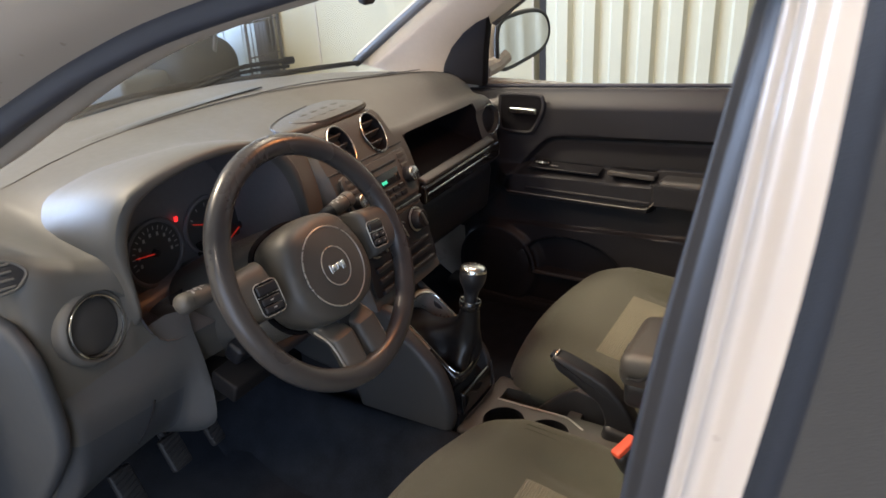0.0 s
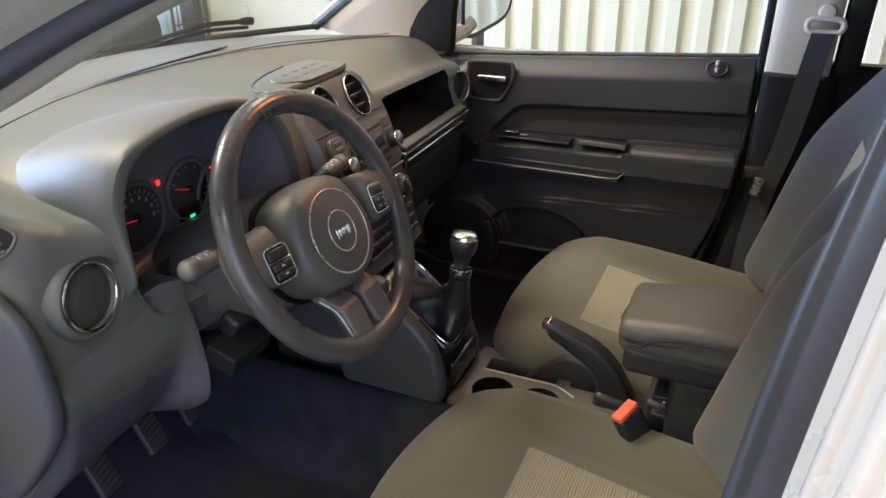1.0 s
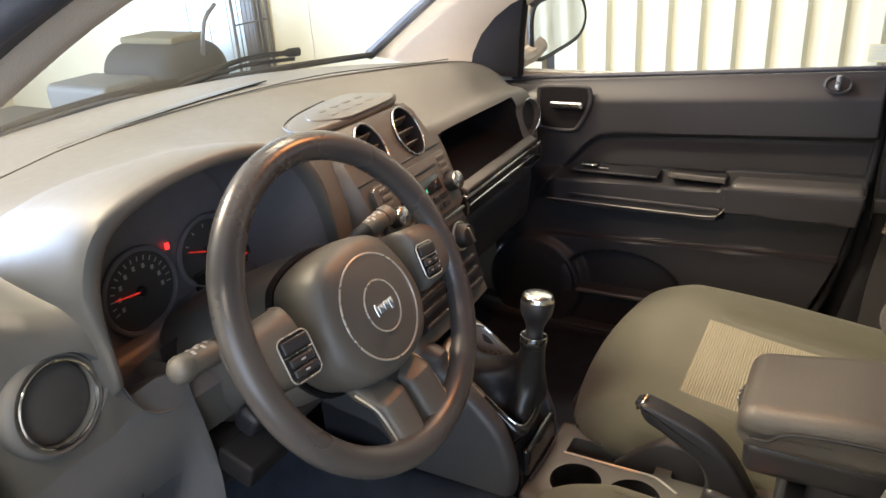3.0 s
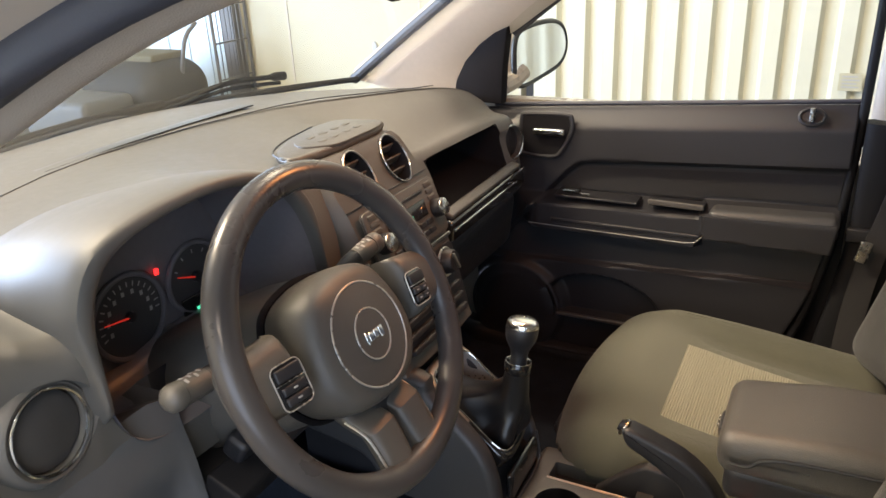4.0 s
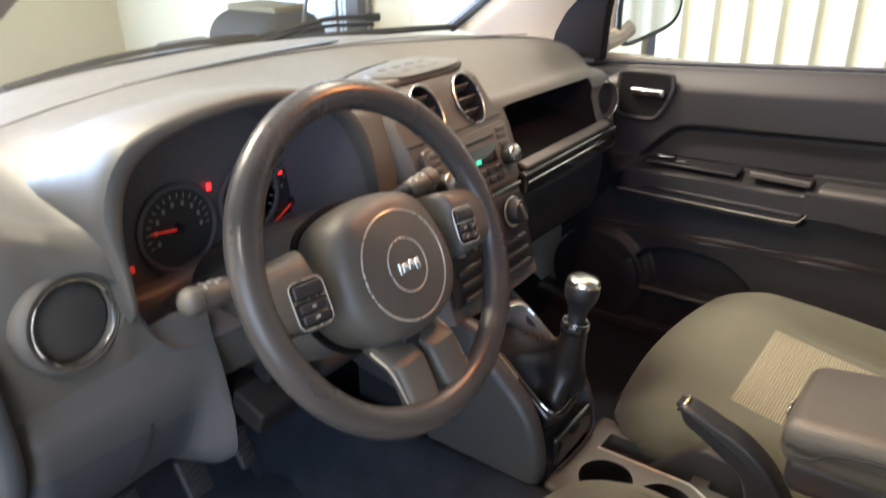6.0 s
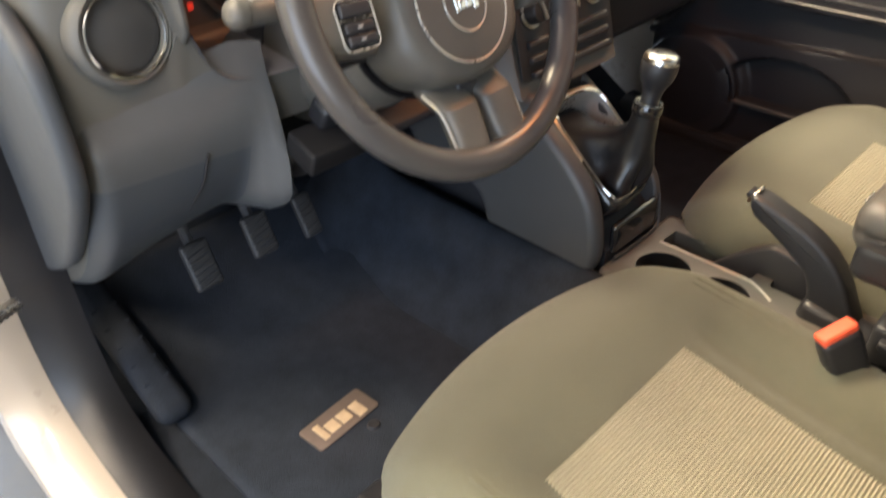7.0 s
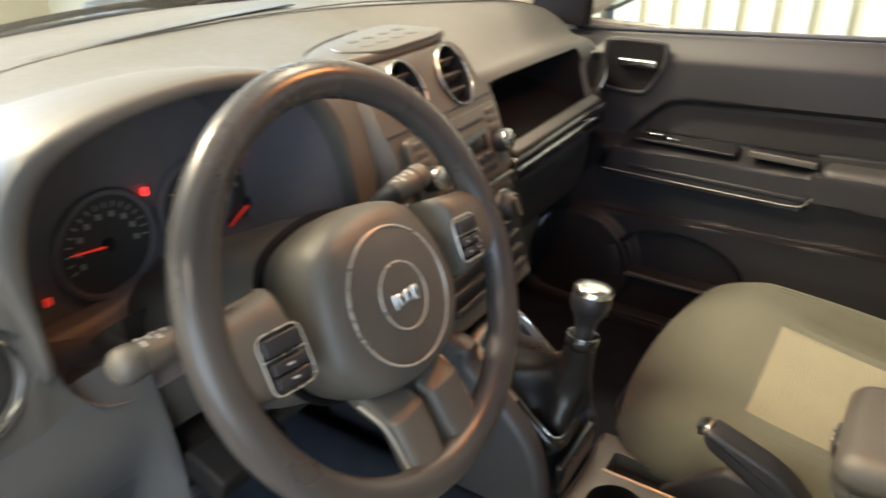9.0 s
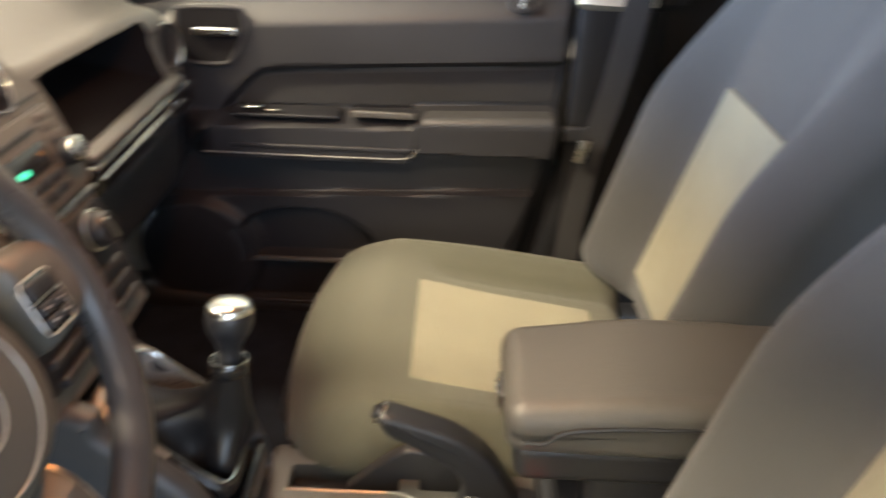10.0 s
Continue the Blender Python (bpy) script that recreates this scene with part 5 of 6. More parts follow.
# gear lever
gl = thing("gear_lever", (-0.008, -0.02, 0.70), "gear lever with a polished metal knob and a leather boot", "gear lever")
ax_k = Vector((0.16, -0.06, 1)).normalized()
M_K = frame_at((-0.007, -0.041, 0.796), ax_k, up=(0, 1, 0))
part("knob", lathe([(0.0, 0.0712), (0.012, 0.0708), (0.0186, 0.0698), (0.0216, 0.0684), (0.0236, 0.0650), (0.0242, 0.0610), (0.0242, 0.0590)], M_K, n=36), KNOB, gl, "polished metal knob cap")
part("knob_body", lathe([(0.0238, 0.0592), (0.0246, 0.0580), (0.0248, 0.0510), (0.0240, 0.0430), (0.0214, 0.0345), (0.0174, 0.0275), (0.0148, 0.0215), (0.0132, 0.0150), (0.0128, 0.0070), (0.0132, -0.0060), (0.0, -0.0060)], M_K, n=36), BLACK, gl, "black barrel below the cap")
part("collar", lathe([(0.0125, -0.002), (0.0165, 0.0015), (0.0195, 0.0025), (0.0208, 0.000), (0.0205, -0.012), (0.0180, -0.016)], M_K, n=32), GLOSS, gl, "glossy collar")
part("collar_ring", ring(ellipse(0.0192, 0.0192, 32), M_K @ Matrix.Translation((0, 0, 0.0022)), 0.0008), SATIN, gl, "bright collar rim")
rows = []
NB = 56
inner = [(p[0], p[1]) for p in spline([(GC.x + (x - GC.x) * 0.83, GC.y + (y - GC.y) * 0.84, 0) for x, y in gear_loop], NB, closed=True)]
for i in range(25):
    t = i / 24
    fh, fv = 1 - (1 - t) ** 1.8, t ** 2.5
    row = []
    for j in range(NB):
        base = on_deck(inner[j][0], inner[j][1], -0.034)
        a = math.atan2(base.y - GC.y, base.x - GC.x)
        topc = M_K @ Vector((0.0185 * math.cos(a), 0.0185 * math.sin(a), -0.012))
        sag = math.sin(math.pi * min(1.0, t * 1.15)) ** 0.8
        crease = 0.0070 * math.sin(3 * a + 6 * t + 0.6) + 0.0040 * math.sin(5 * a - 8 * t + 1.0) + 0.0022 * math.sin(15 * t + 2.0 * a)
        p = Vector((base.x + (topc.x - base.x) * fh, base.y + (topc.y - base.y) * fh, base.z + (topc.z - base.z) * fv))
        out = Vector((math.cos(a), math.sin(a), 0.25))
        row.append(p + out * crease * sag * (1.0 if a < 0 else 0.45))
    rows.append(row)
part("boot", grid_mesh(rows, close_u=True), BOOT, gl, "creased black leather boot", angle=80)

# ---------------------------------------------------------------- steering wheel and column
TILT = radians(25.75)
wn, wu = Vector((0, -math.cos(TILT), math.sin(TILT))), Vector((0, math.sin(TILT), math.cos(TILT)))
M_W = Matrix((Vector((1, 0, 0)), wu, wn)).transposed().to_4x4()
M_W.translation = (-0.325, 0.0240, 1.0065)
wheel = thing("steering_wheel", None, "dark leather steering wheel with silver rings and button pads", "steering wheel", m=M_W)
RM, RT = 0.1735, 0.0165
rows = []
for i in range(96):
    a = 2 * math.pi * i / 96
    thick = 1.0 + 0.10 * math.exp(-(((math.degrees(a) + 360) % 360 - 30) / 18) ** 2) + 0.10 * math.exp(-((math.degrees(a) - 150) / 18) ** 2)
    rows.append([(math.cos(a) * (RM + RT * thick * math.cos(b)), math.sin(a) * (RM + RT * thick * math.cos(b)), RT * 0.95 * math.sin(b)) for b in [2 * math.pi * k / 16 for k in range(16)]])
part("rim", grid_mesh(rows, close_u=True, close_v=True), LEATHER, wheel, "dark leather rim", angle=80)
hub_loop = [(p[0] * 1.13, p[1] * 0.90 - 0.0125) for p in spline([(-0.064, 0.040, 0), (-0.046, 0.072, 0), (0.0, 0.084, 0), (0.046, 0.072, 0), (0.064, 0.040, 0), (0.073, 0.0, 0), (0.069, -0.040, 0), (0.046, -0.072, 0), (0.0, -0.084, 0), (-0.046, -0.072, 0), (-0.069, -0.040, 0), (-0.073, 0.0, 0)], 56, closed=True)]
part("hub", grid_mesh([[(x * s, (y + 0.012) * s - 0.012, z) for x, y in hub_loop] for s, z in ((0.97, -0.064), (1.02, -0.052), (1.045, -0.036), (1.050, -0.022), (1.040, -0.010), (1.015, 0.000), (0.97, 0.0075), (0.90, 0.0125), (0.80, 0.0155), (0.62, 0.0180), (0.30, 0.0205), (0.02, 0.0214))], close_u=True, caps=True), HUB, wheel, "domed airbag cover", angle=60)
# added black ring: paints the shadow line between hub and shroud
part("hub_gap_shade", tube([(x * 1.035, (y + 0.012) * 1.035 - 0.012, -0.060) for x, y in hub_loop], 0.0045, n=8, closed=True), BLACK_SHADE, wheel, "black ring painting the shaded gap behind the airbag cover")
part("hub_ring", ring(ellipse(0.0590, 0.0585, 60), Matrix.Translation((0, -0.0150, 0.0170)), 0.0012), RING, wheel, "thin silver ring")
badge = part("badge_ring", ring(ellipse(0.0275, 0.0285, 44), Matrix.Translation((0, -0.0155, 0.0205)), 0.0010), RING, wheel, "small chrome badge ring")
part("badge_mark", join(*[rbox((w, h, 0.0026), 0.001, pose(x, y - 0.0155, 0.0212)) for x, y, w, h in ((-0.0135, -0.001, 0.0035, 0.014), (-0.006, -0.0015, 0.008, 0.010), (0.0035, -0.0015, 0.008, 0.010), (0.0125, -0.003, 0.007, 0.013))]), CHROME, badge, "plain chrome bars")
for sx in (-1, 1):
    rows = []
    for t, drop in ((0.0, 0.034), (0.03, 0.018), (0.07, 0.007), (0.12, 0.002), (0.20, 0.0), (0.40, 0.0), (0.60, 0.0), (0.80, 0.0), (1.0, 0.0)):
        x = sx * (0.1010 + 0.0700 * t)
        w = 0.040 - 0.006 * t
        cy = (0.004 + 0.006 * t) if sx < 0 else (-0.002 - 0.006 * t)
        zc = -0.008 - 0.003 * t - 0.5 * drop
        rows.append([(x, cy + w * q[0], zc + (0.021 - 0.5 * drop) * q[1]) for q in rounded(2, 2, 0.7, 4)])
    part("spoke", grid_mesh(rows, close_u=True, caps=True), HUB, wheel, "side spoke", angle=50)
    px, py, pw, ph, tw = (-0.1265, -0.004, 0.036, 0.044, -4) if sx < 0 else (0.1150, -0.0090, 0.042, 0.041, -7)
    mB = Matrix.Translation((px, py, 0.0115)) @ Euler((0, radians(sx * 8), radians(tw))).to_matrix().to_4x4()
    bp_ = part("button_pad", prism(rounded(pw, ph, 0.007), mB, 0.0035, 0.001), GLOSS, wheel, "black button pad with a silver rim")
    part("pad_rim", ring(rounded(pw + 0.001, ph + 0.001, 0.0075), mB @ Matrix.Translation((0, 0, 0.003)), 0.0008), RING, bp_, "thin silver rim")
    part("button", rbox((pw * 0.86, ph * 0.30, 0.004), 0.002, mB @ pose(0, ph * 0.29, 0.005)), BLACK, bp_)
    part("pad_divider", rbox((pw * 0.96, 0.0012, 0.0012), 0.0004, mB @ pose(0, ph * 0.10, 0.0045)), SATIN, bp_, "thin silver divider")
    cells = [(0.0, -0.07), (0.0, -0.31)] if sx < 0 else [(-0.22, -0.07), (0.22, -0.07), (-0.22, -0.31), (0.22, -0.31)]
    for bx, by in cells:
        part("button", rbox((pw * (0.80 if sx < 0 else 0.40), ph * 0.20, 0.004), 0.002, mB @ pose(bx * pw, by * ph, 0.005)), BLACK, bp_)
        part("button_mark", rbox((0.0050, 0.0017, 0.0008), 0.0003, mB @ pose(bx * pw, by * ph, 0.0072)), GREY, bp_, "small pale symbol")
    # lower twin spoke
    path = spline([(sx * 0.0275, -0.068, -0.040), (sx * 0.0275, -0.090, -0.030), (sx * 0.0272, -0.108, -0.013), (sx * 0.0270, -0.114, -0.010), (sx * 0.0275, -0.142, -0.008), (sx * 0.031, -0.170, -0.006)], 24)
    rows = [[(p[0] + 0.0238 * q[0] * (1 - 0.1 * k / 23), p[1], p[2] + 0.012 * q[1]) for q in rounded(2, 2, 0.6, 4)] for k, p in enumerate(path)]
    part("lower_spoke", grid_mesh(rows, close_u=True, caps=True), HUB, wheel, "lower spoke", angle=50)
    # added black plate so that the gap beside the hub looks shaded
    part("spoke_gap_shade", rbox((0.050, 0.074, 0.022), 0.006, pose(sx * 0.100, 0.0, -0.052)), BLACK, wheel, "black plate painting the shaded gap beside the hub")
part("spoke_web", rbox((0.030, 0.085, 0.010), 0.004, pose(0, -0.125, -0.022, 8)), BLACK, wheel)
for sx in (-1, 1):
    part("spoke_edge", tube(spline([(sx * 0.0515, -0.088, -0.028), (sx * 0.0510, -0.112, -0.009), (sx * 0.0510, -0.150, -0.003)], 12), 0.0016, n=6), RING, wheel, "thin bright spoke edge")

col = thing("steering_column", (-0.325, 0.16, 0.90), "dark plastic steering column shroud with two stalks", "steering column")
M_C = M_W.copy()
rows = []
for s, zz in ((0.75, -0.050), (0.90, -0.062), (0.95, -0.09), (1.0, -0.13), (1.0, -0.20), (1.0, -0.27)):
    rows.append([M_C @ Vector((0.086 * s * q[0], (0.074 if q[1] > 0 else 0.090) * s * q[1] - 0.004, zz)) for q in rounded(2, 2, 0.75, 6)])
part("shroud", grid_mesh(rows, close_u=True, caps=True), HUB, col, "grey column shroud", angle=50)


def stalk(tip, root, label):
    path = spline([root, [0.6 * r + 0.4 * t for r, t in zip(root, tip)], tip], 14)
    st_ = part("stalk", tube(path, [0.0075 + 0.0045 * smooth_step(0.35, 0.6, i / 13) for i in range(14)], n=14), BLACK, col, label)
    d = (Vector(tip) - Vector(root)).normalized()
    part("end_cap", tube([Vector(tip) + d * k for k in (-0.012, -0.006, 0.000, 0.004, 0.006)], [0.0135, 0.0140, 0.0128, 0.0090, 0.0030], n=20), HUB, st_, "grey end cap")
    part("collar", tube([Vector(tip) - d * 0.044, Vector(tip) - d * 0.013], 0.0128, n=16), HUB, st_, "grey turning collar")
    side = d.cross(Vector((0, 0, 1))).normalized()
    nz = side.cross(d)
    for k, (along, ang) in enumerate(((0.018, -20), (0.018, 15), (0.025, 0), (0.031, -15), (0.031, 22), (0.038, 5))):
        q = Vector(tip) - d * along + (nz * math.cos(radians(ang)) + side * math.sin(radians(ang))) * 0.0131
        part("mark", rbox((0.0030, 0.0055, 0.0006), 0.0002, frame_at(q, nz * math.cos(radians(ang)) + side * math.sin(radians(ang)), up=side)), GREY, st_, "pale printed symbol")


stalk((-0.532, 0.083, 1.021), (-0.385, 0.085, 1.005), "indicator stalk with a rotating end")
stalk((-0.153, 0.098, 1.030), (-0.265, 0.115, 1.005), "wiper stalk")

# lower dash on the driver side
low = thing("knee_panel", (-0.40, 0.22, 0.72), "dark plastic knee panel under the steering column", "trim panel")
KNEE_X = sorted([-0.6655, -0.6635, -0.660, -0.656, -0.652, -0.645] + [-0.638 + 0.5155 * i / 48 for i in range(49)] + [-0.4560, -0.4525, -0.4490, -0.4450, -0.4410, -0.4340, -0.4300])
HOLLOW = [(0.240, 0.95), (0.236, 0.900), (0.226, 0.840), (0.186, 0.806), (0.168, 0.792), (0.186, 0.774), (0.30, 0.755)]
rows = []
for x in KNEE_X:
    edge = 0.030 * max(0.0, (-0.645 - x) / 0.0205) ** 2.2
    w = max(0.0, min(1.0, (-0.46 - x) / 0.20)) ** 1.3
    low_l = [(0.198, 0.940), (0.184, 0.908), (0.1735, 0.884), (0.186, 0.826), (0.218, 0.758), (0.305, 0.672), (0.450, 0.60)]
    lip = float(np.interp(x, (-0.668, -0.53, -0.38, -0.12), (0.174, 0.168, 0.160, 0.157)))
    top = float(np.interp(x, (-0.668, -0.612, -0.530, -0.490, -0.434, -0.12), (0.940, 0.944, 0.962, 0.966, 0.950, 0.935)))
    here = [(float(np.interp(x, (-0.668, -0.62, -0.51, -0.43), (0.192, 0.190, 0.176, 0.168))), top), (lip + 0.004, 0.5 * top + 0.445), (lip - 0.0025, 0.880), (0.184, 0.816), (0.224, 0.762), (0.285, 0.732), (0.345, 0.730)]
    prof = [(a[0] * w + b[0] * (1 - w), a[1] * w + b[1] * (1 - w)) for a, b in zip(low_l, here)]
    # a small pointed swelling at the column end, then the hollow under the column
    for k, (cx, sg, amp, cut) in enumerate(((0, 1, 0, -0.4545), (0, 1, 0, -0.4545), (-0.457, 0.008, 0.004, -0.4535), (-0.458, 0.016, 0.034, -0.4440), (-0.460, 0.019, 0.064, -0.4320), (-0.460, 0.022, 0.060, -0.4290), (0, 1, 0, -0.4290))):
        y, z = prof[k]
        y -= amp * math.exp(-((x - cx) / sg) ** 2)
        h = smooth_step(cut, cut + 0.006, x)
        prof[k] = (y + (HOLLOW[k][0] - y) * h, z + (HOLLOW[k][1] - z) * h)
    rows.append([(x, y + edge, z) for y, z in [(q[0], q[1]) for q in spline(prof, 22)]] + [(x, 0.52, 0.90), (x, 0.30, 0.90)])
knee = part("knee_moulding", grid_mesh(rows, close_u=True, caps=True), KNEE, low, "dark knee moulding with a paler end strip and painted shade below", angle=50)
knee.data.materials.append(DASH)
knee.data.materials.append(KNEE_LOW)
knee.data.materials.append(DOOR)
# paler end strip; downward tier and column hollow get their shade as darker colour
for poly in knee.data.polygons:
    q = Vector(poly.center) + ORG[knee.name]
    if q.x > -0.428:
        poly.material_index = 3
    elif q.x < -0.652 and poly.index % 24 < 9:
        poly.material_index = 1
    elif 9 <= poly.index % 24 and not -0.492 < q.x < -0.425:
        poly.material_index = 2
part("column_slot", rbox((0.15, 0.03, 0.035), 0.008, pose(-0.345, 0.140, 0.868, 30)), BLACK, low, "dark gap under the column")
part("tilt_lever", rbox((0.086, 0.050, 0.032), 0.005, pose(-0.411, 0.132, 0.834, 20)), PILLAR, low, "tilt lever")
part("panel_seam", tube(spline([(-0.541, 0.1695, 0.856), (-0.547, 0.1840, 0.818), (-0.560, 0.2030, 0.783)], 8), 0.0016, n=6), BLACK, low)

# ---------------------------------------------------------------- pedals, mat
def pedal(loc, w, h, tilt, label):
    p = thing("pedal", loc, label, "pedal", "pedals")
    m = pose(*loc, tilt, 0, 0)
    part("pad", rbox((w, h, 0.014), 0.006, m), RUBBER_PEDAL, p, "black rubber pad")
    for i in range(7):
        part("ridge", rbox((w * 0.86, 0.0035, 0.004), 0.0012, m @ pose(0, -h * 0.40 + h * 0.8 * i / 6, 0.008, 0, 0, 12)), RUBBER_PEDAL, p)
    part("arm", tube(spline([m @ Vector((0, h * 0.3, -0.01)), (loc[0] + 0.01, loc[1] + 0.08, loc[2] + 0.08), (loc[0] + 0.02, loc[1] + 0.14, loc[2] + 0.20)], 10), 0.008, n=8), STEEL_DARK, p, "dark steel arm")


pedal((-0.488, 0.385, 0.572), 0.044, 0.074, 64, "black rubber clutch pedal")
pedal((-0.396, 0.365, 0.590), 0.043, 0.066, 64, "black rubber brake pedal")
pedal((-0.299, 0.380, 0.572), 0.032, 0.072, 62, "black rubber accelerator pedal")
rest = thing("foot_rest", (-0.622, 0.38, 0.42), "dark plastic foot rest", "foot rest")
FR = pose(-0.622, 0.384, 0.500, 24)
part("plate", rbox((0.052, 0.270, 0.046), 0.020, FR @ pose(0, 0.004, -0.012), seg=5), CARPET, rest, "worn dark pad")
for k in range(5):
    part("ridge", rbox((0.040, 0.005, 0.004), 0.0018, FR @ pose(0, -0.070 + 0.035 * k, 0.0088)), CARPET, rest)
rows = []
for i in range(17):
    y = -0.30 + 0.78 * i / 16
    toe_up = 0.16 * smooth_step(0.36, 0.50, y)
    rows.append([(-0.255 + 0.150 * v, y, 0.4065 + toe_up * (1 - 0.4 * v) + 0.165 * smooth_step(0.05, 0.95, v)) for v in [k / 10 for k in range(11)]])
tunnel = part("tunnel_carpet", grid_mesh(rows), CARPET, car, "dark carpet rising to the console", angle=60)
thicken(tunnel, 0.006, (1, 0, -1))
mat = thing("floor_mat", (-0.42, 0.10, 0.405), "black carpet floor mat with a light woven tag", "floor mat")
mat_rows = []
for i in range(25):
    x = -0.625 + 0.50 * i / 24
    mat_rows.append([(x, y, z + 0.003 * math.sin(9 * x + 5 * y)) for y, z in [(q[0], q[1]) for q in spline([(-0.22, 0.412), (0.10, 0.414), (0.30, 0.416), (0.44, 0.470), (0.52, 0.55)], 24)]])
mm = part("carpet", grid_mesh(mat_rows), MAT, mat, "black carpet")
sol = mm.modifiers.new("thick", "SOLIDIFY")
sol.thickness, sol.offset = 0.008, 0
MT = pose(-0.462, 0.117, 0.4215, 0, 0, 4)
tag = part("tag", prism(rounded(0.112, 0.050, 0.006), MT, 0.002, 0.0008), MAT_PATCH, mat, "brown woven tag")
part("tag_mark", join(*[rbox((w, h, 0.0015), 0.0006, MT @ pose(x, y, 0.0025)) for x, y, w, h in ((-0.034, 0.0, 0.010, 0.030), (-0.016, -0.003, 0.018, 0.020), (0.006, -0.003, 0.018, 0.020), (0.029, -0.007, 0.016, 0.027))]), MAT_LOGO, tag, "plain light bars")
part("fastener", lathe([(0.0, 0.006), (0.008, 0.005), (0.010, 0.0)], Matrix.Translation((-0.435, 0.075, 0.418)), n=16), BLACK, mat)

# ---------------------------------------------------------------- seats
def seat(cx, label, side):
    """A cloth bucket seat; side is -1 where the door is on the left of it."""
    s = thing("front_seat", (cx, -0.32, 0.40), label, "car seat", "front seats")

    def cushion(p):
        # p is local: x across, y forward, z up
        u, v = p.x / 0.262, p.y / 0.265
        if p.z > 0:
            bol = smooth_step(0.50, 0.86, abs(u))
            p.z += 0.016 * bol * smooth_step(1.0, -0.2, v) - 0.012 * (1 - u * u) * smooth_step(0.7, -0.2, v)
            p.z -= 0.030 * smooth_step(0.55, 1.0, v) + 0.012 * smooth_step(0.82, 1.0, abs(u))
            p.z -= 0.010 * math.exp(-((abs(u) - 0.53) / 0.04) ** 2) * smooth_step(0.35, 0.2, v)
        p.y -= (0.055 if side < 0 else 0.036) * u * u * smooth_step(0.0, 1.0, v)
        if p.z < 0:
            p.y -= 0.05 * smooth_step(0.2, 1.0, v)
            p.x *= 0.94
        return p

    PITCH, MZ, off = 7.5, (0.5320 if side < 0 else 0.5400), -0.026
    m = pose(cx, -0.308, MZ, PITCH, 0, 0)
    part("cushion", rbox((0.55, 0.55, 0.165), 0.060, m, seg=6, fill=22, deform=cushion), CLOTH, s, "grey cloth cushion", angle=70)

    def top_z(x, y):
        """Height of the cushion's middle."""
        u, yl = (x - cx) / 0.262, y + 0.308
        v = yl / 0.265
        z = 0.0825 + 0.016 * smooth_step(0.50, 0.86, abs(u)) * smooth_step(1.0, -0.2, v) - 0.012 * (1 - u * u) * smooth_step(0.7, -0.2, v) - 0.030 * smooth_step(0.55, 1.0, v)
        return MZ + z + math.sin(radians(PITCH)) * yl

    rows = []
    ribs = 66
    for i in range(ribs * 4 + 1):
        y = (-0.243 if side < 0 else -0.222) - 0.290 * i / (ribs * 4)
        e = min(1.0, 8.0 * i / (ribs * 4))
        rz = 0.0008 * math.sin(2 * math.pi * i / 4)
        rows.append([(cx + off + (-0.142 + 0.284 * j / 16) * (1 - 0.10 * i / (ribs * 4)), y, top_z(cx + off - 0.142 + 0.284 * j / 16, y) + 0.0035 + rz + 0.004 * (1 - abs(j - 8) / 8.0) ** 0.4 * e) for j in range(17)])
    rows = [[(a, b, c if 0 < k < len(rows) - 1 else c - 0.006) for a, b, c in r] for k, r in enumerate(rows)]
    rows = [[(a, b, c if 0 < j < 16 else c - 0.006) for j, (a, b, c) in enumerate(r)] for r in rows]
    part("cushion_insert", grid_mesh(rows), RIBBED, s, "light ribbed cloth insert", angle=60)
    part("seam", tube([(cx - 0.255 * math.cos(t), -0.318 + 0.232 * math.sin(t) ** 0.8 if math.sin(t) > 0 else -0.318, 0.566 + 0.034 * math.sin(t)) for t in [math.pi * k / 30 for k in range(31)]], 0.0025, n=6), CLOTH, s)
    # backrest
    rec = 15.0

    def back(p):
        u, v = p.x / 0.255, p.z / 0.34
        if p.y > 0:
            p.y += 0.080 * smooth_step(0.45, 0.85, abs(u)) * smooth_step(0.85, -0.10, v) - 0.018 * smooth_step(0.80, 1.0, abs(u))
            p.y -= 0.03 * smooth_step(0.5, 1.0, v)
            p.y -= 0.010 * math.exp(-((abs(u) - 0.50) / 0.04) ** 2)
        p.x *= 1.0 - 0.05 * smooth_step(0.0, 1.0, v) - 0.03 * smooth_step(0.0, -1.0, v)
        return p

    mb = pose(cx, -0.690 if side < 0 else -0.720, 0.900, rec, 0, 0)
    part("backrest", rbox((0.51, 0.13, 0.68), 0.055, mb, seg=6, fill=18, deform=back), BACK_CLOTH, s, "dark grey cloth backrest", angle=70)
    rows = []
    for i in range(ribs * 4 + 1):
        z = -0.27 + 0.335 * i / (ribs * 4)
        row = []
        for j in range(15):
            x = (-0.130 + 0.260 * j / 14) * (1 - 0.10 * max(0, z) / 0.34)
            yy = 0.066 - 0.030 * smooth_step(0.17, 0.34, z) + 0.0004 * math.sin(2 * math.pi * i / 4) + 0.004
            if i in (0, ribs * 4) or j in (0, 14):
                yy -= 0.015
            row.append(mb @ Vector((x, yy, z)))
        rows.append(row)
    part("backrest_insert", grid_mesh(rows), RIBBED, s, "light ribbed cloth insert", angle=60)
    # base, side shields, runners
    part("base_shield", rbox((0.035, 0.40, 0.085), 0.014, pose(cx + side * 0.248, -0.36, 0.480, 3)), BLACK, s, "black plastic side shield")
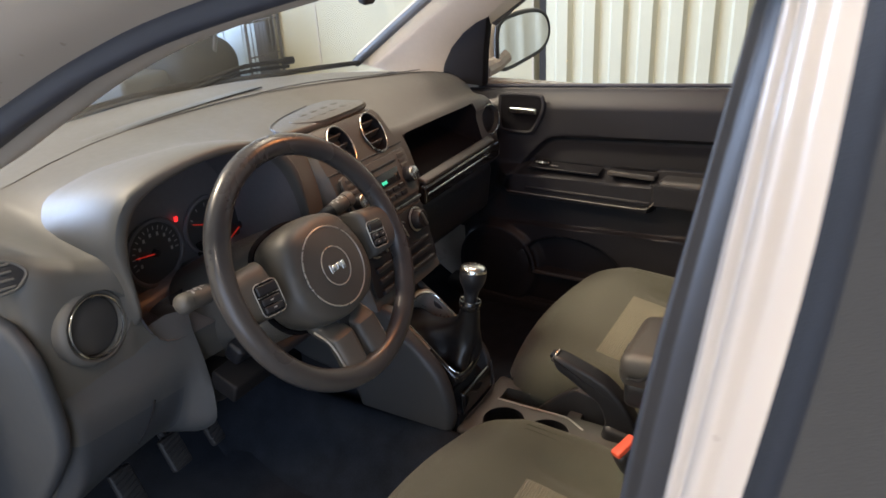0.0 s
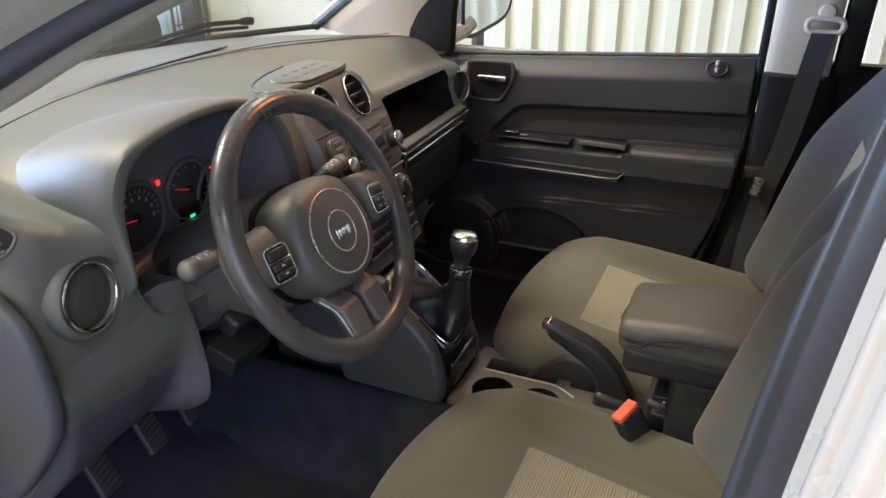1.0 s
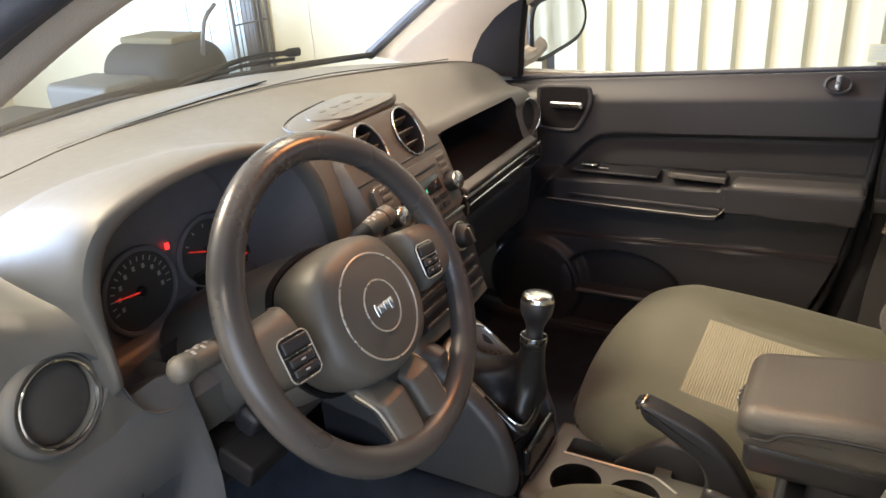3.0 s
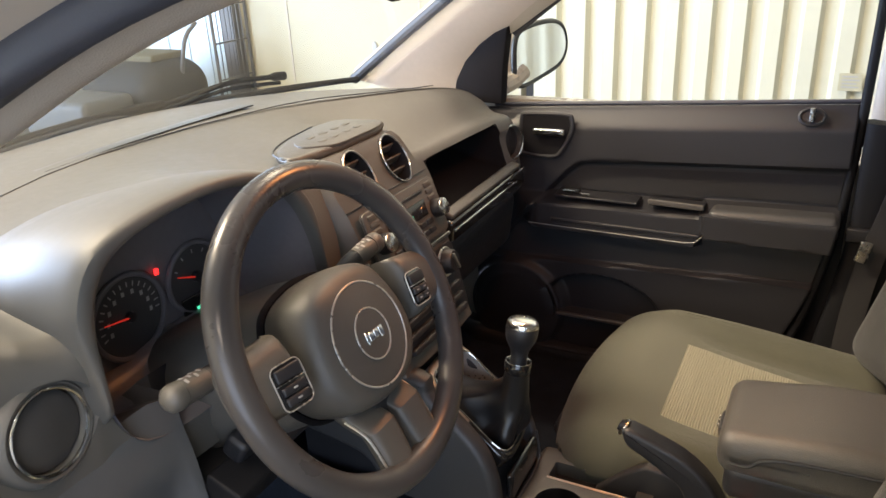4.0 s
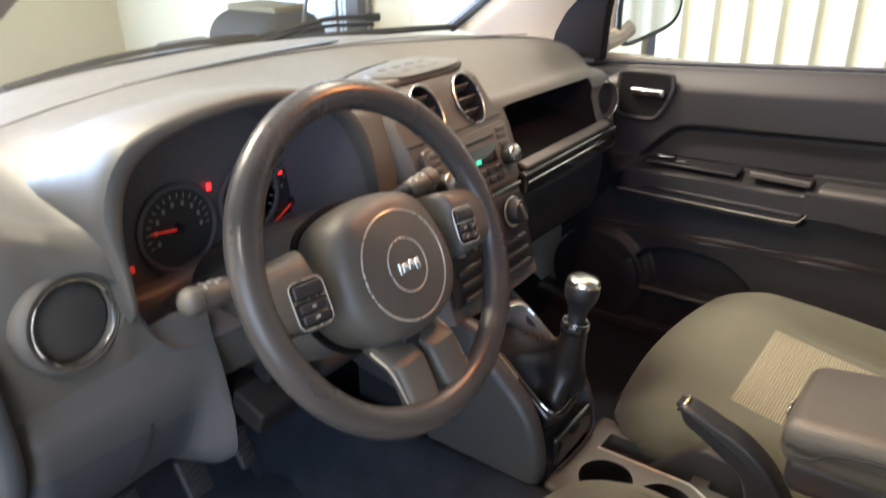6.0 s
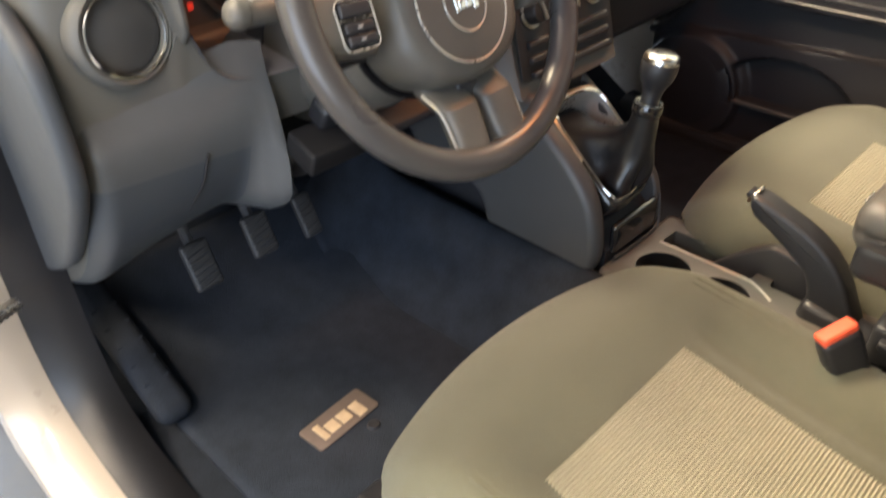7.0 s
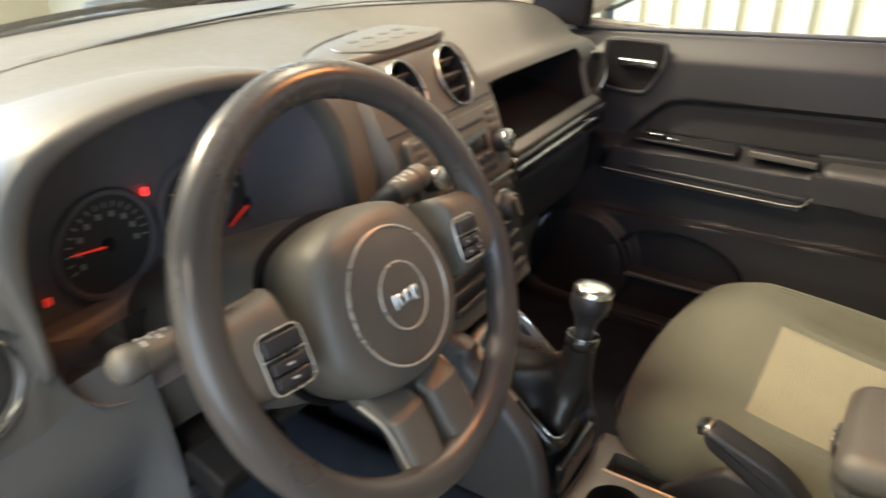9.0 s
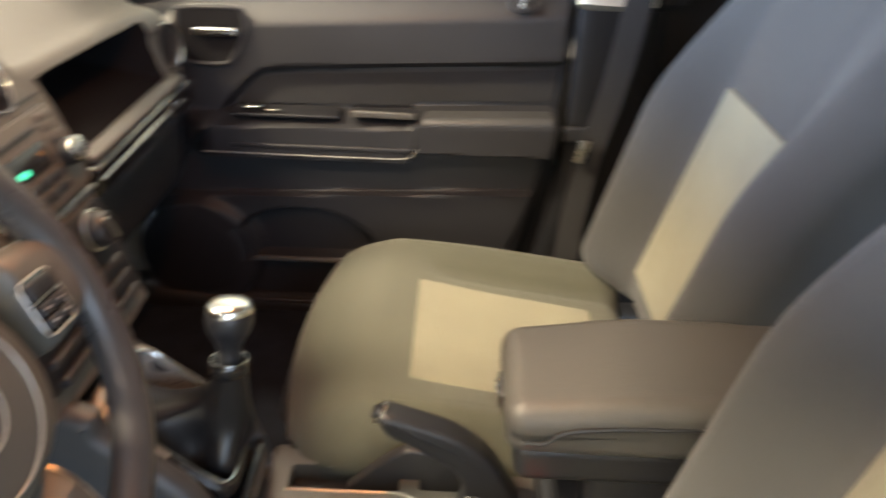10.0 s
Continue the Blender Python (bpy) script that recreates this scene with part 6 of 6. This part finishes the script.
    if side > 0:
        part("inner_shield", prism([(p[0], p[1]) for p in spline([(-0.140, 0.46, 0), (-0.148, 0.540, 0), (-0.160, 0.562, 0), (-0.190, 0.592, 0), (-0.222, 0.617, 0), (-0.240, 0.621, 0), (-0.282, 0.611, 0), (-0.308, 0.58, 0), (-0.32, 0.52, 0), (-0.32, 0.46, 0)], 40, closed=True)], Matrix(((0, 0, -side, cx - side * 0.268), (1, 0, 0, 0), (0, 1, 0, 0), (0, 0, 0, 1))), 0.018, 0.005, 3), DASH_LOW, s, "dark inner hinge cover")
    for sx in (-1, 1):
        for du in (0.775, 0.815):
            part("seam", tube([(cx + sx * du * 0.262, -0.185 - 0.26 * k / 20, top_z(cx + sx * du * 0.262, -0.185 - 0.26 * k / 20) - 0.0012 - (0.006 if k == 0 else 0)) for k in range(21)], 0.0020, n=6), CLOTH, s, "stitched seam")
    for rx in (-0.19, 0.19):
        part("runner", rbox((0.035, 0.46, 0.045), 0.006, pose(cx + rx, -0.25, 0.426)), STEEL_DARK, s, "steel seat runner")
    if side < 0:
        bar = [(cx - 0.20, -0.10, 0.470), (cx - 0.19, -0.055, 0.452), (cx + 0.19, -0.055, 0.452), (cx + 0.20, -0.10, 0.470)]
    else:
        bar = [(cx - 0.130, -0.165, 0.470), (cx - 0.143, -0.120, 0.485), (cx - 0.146, -0.060, 0.522), (cx - 0.138, -0.038, 0.536), (cx - 0.10, -0.032, 0.538), (cx + 0.10, -0.032, 0.538), (cx + 0.14, -0.060, 0.522), (cx + 0.13, -0.16, 0.470)]
    part("front_bar", tube(spline(bar, 40), 0.0055, n=8), BLACK, s, "black adjuster bar")
    return s


dseat = seat(-0.314, "grey cloth driver seat with a light ribbed centre", -1)
part("adjuster_lever", rbox((0.030, 0.115, 0.020), 0.006, pose(-0.555, -0.085, 0.470, -14, 0, 0)), DASH_LOW, dseat, "grey height lever")
part("runner_cover", rbox((0.040, 0.14, 0.035), 0.008, pose(-0.520, -0.085, 0.440, -6)), BLACK, dseat, "dark runner cover")
part("shield_nose", rbox((0.060, 0.16, 0.07), 0.025, pose(-0.565, -0.200, 0.475)), DASH_LOW, dseat, "grey shield nose")
pseat = seat(0.332, "grey cloth passenger seat with a light ribbed centre", 1)
part("recline_link", join(tube([(0.640, -0.430, 0.545), (0.570, -0.510, 0.593)], 0.0045, n=8), tube([(0.645, -0.450, 0.535), (0.580, -0.530, 0.575)], 0.004, n=8)), SATIN, pseat, "bright metal link")
buckle = thing("belt_buckle", (-0.075, -0.40, 0.55), "black seat belt buckle with a red button", "seat belt buckle")
zb, wb = Vector((-0.22, 0.36, 0.90)).normalized(), Vector((0.84, -0.53, 0.08))
wb = (wb - zb * wb.dot(zb)).normalized()
MBk = Matrix.Translation(Vector((-0.112, -0.371, 0.656)) - zb * 0.030) @ Matrix((wb, zb.cross(wb), zb)).transposed().to_4x4()
part("housing", rbox((0.050, 0.026, 0.095), 0.009, MBk @ pose(0, 0, -0.018)), BLACK, buckle, "black housing")
part("button", rbox((0.045, 0.021, 0.012), 0.004, MBk @ pose(0, 0.001, 0.030)), RED, buckle, "red release button")
part("strap", rbox((0.030, 0.012, 0.12), 0.004, pose(-0.092, -0.405, 0.545, -18)), BLACK, buckle, "black stem")
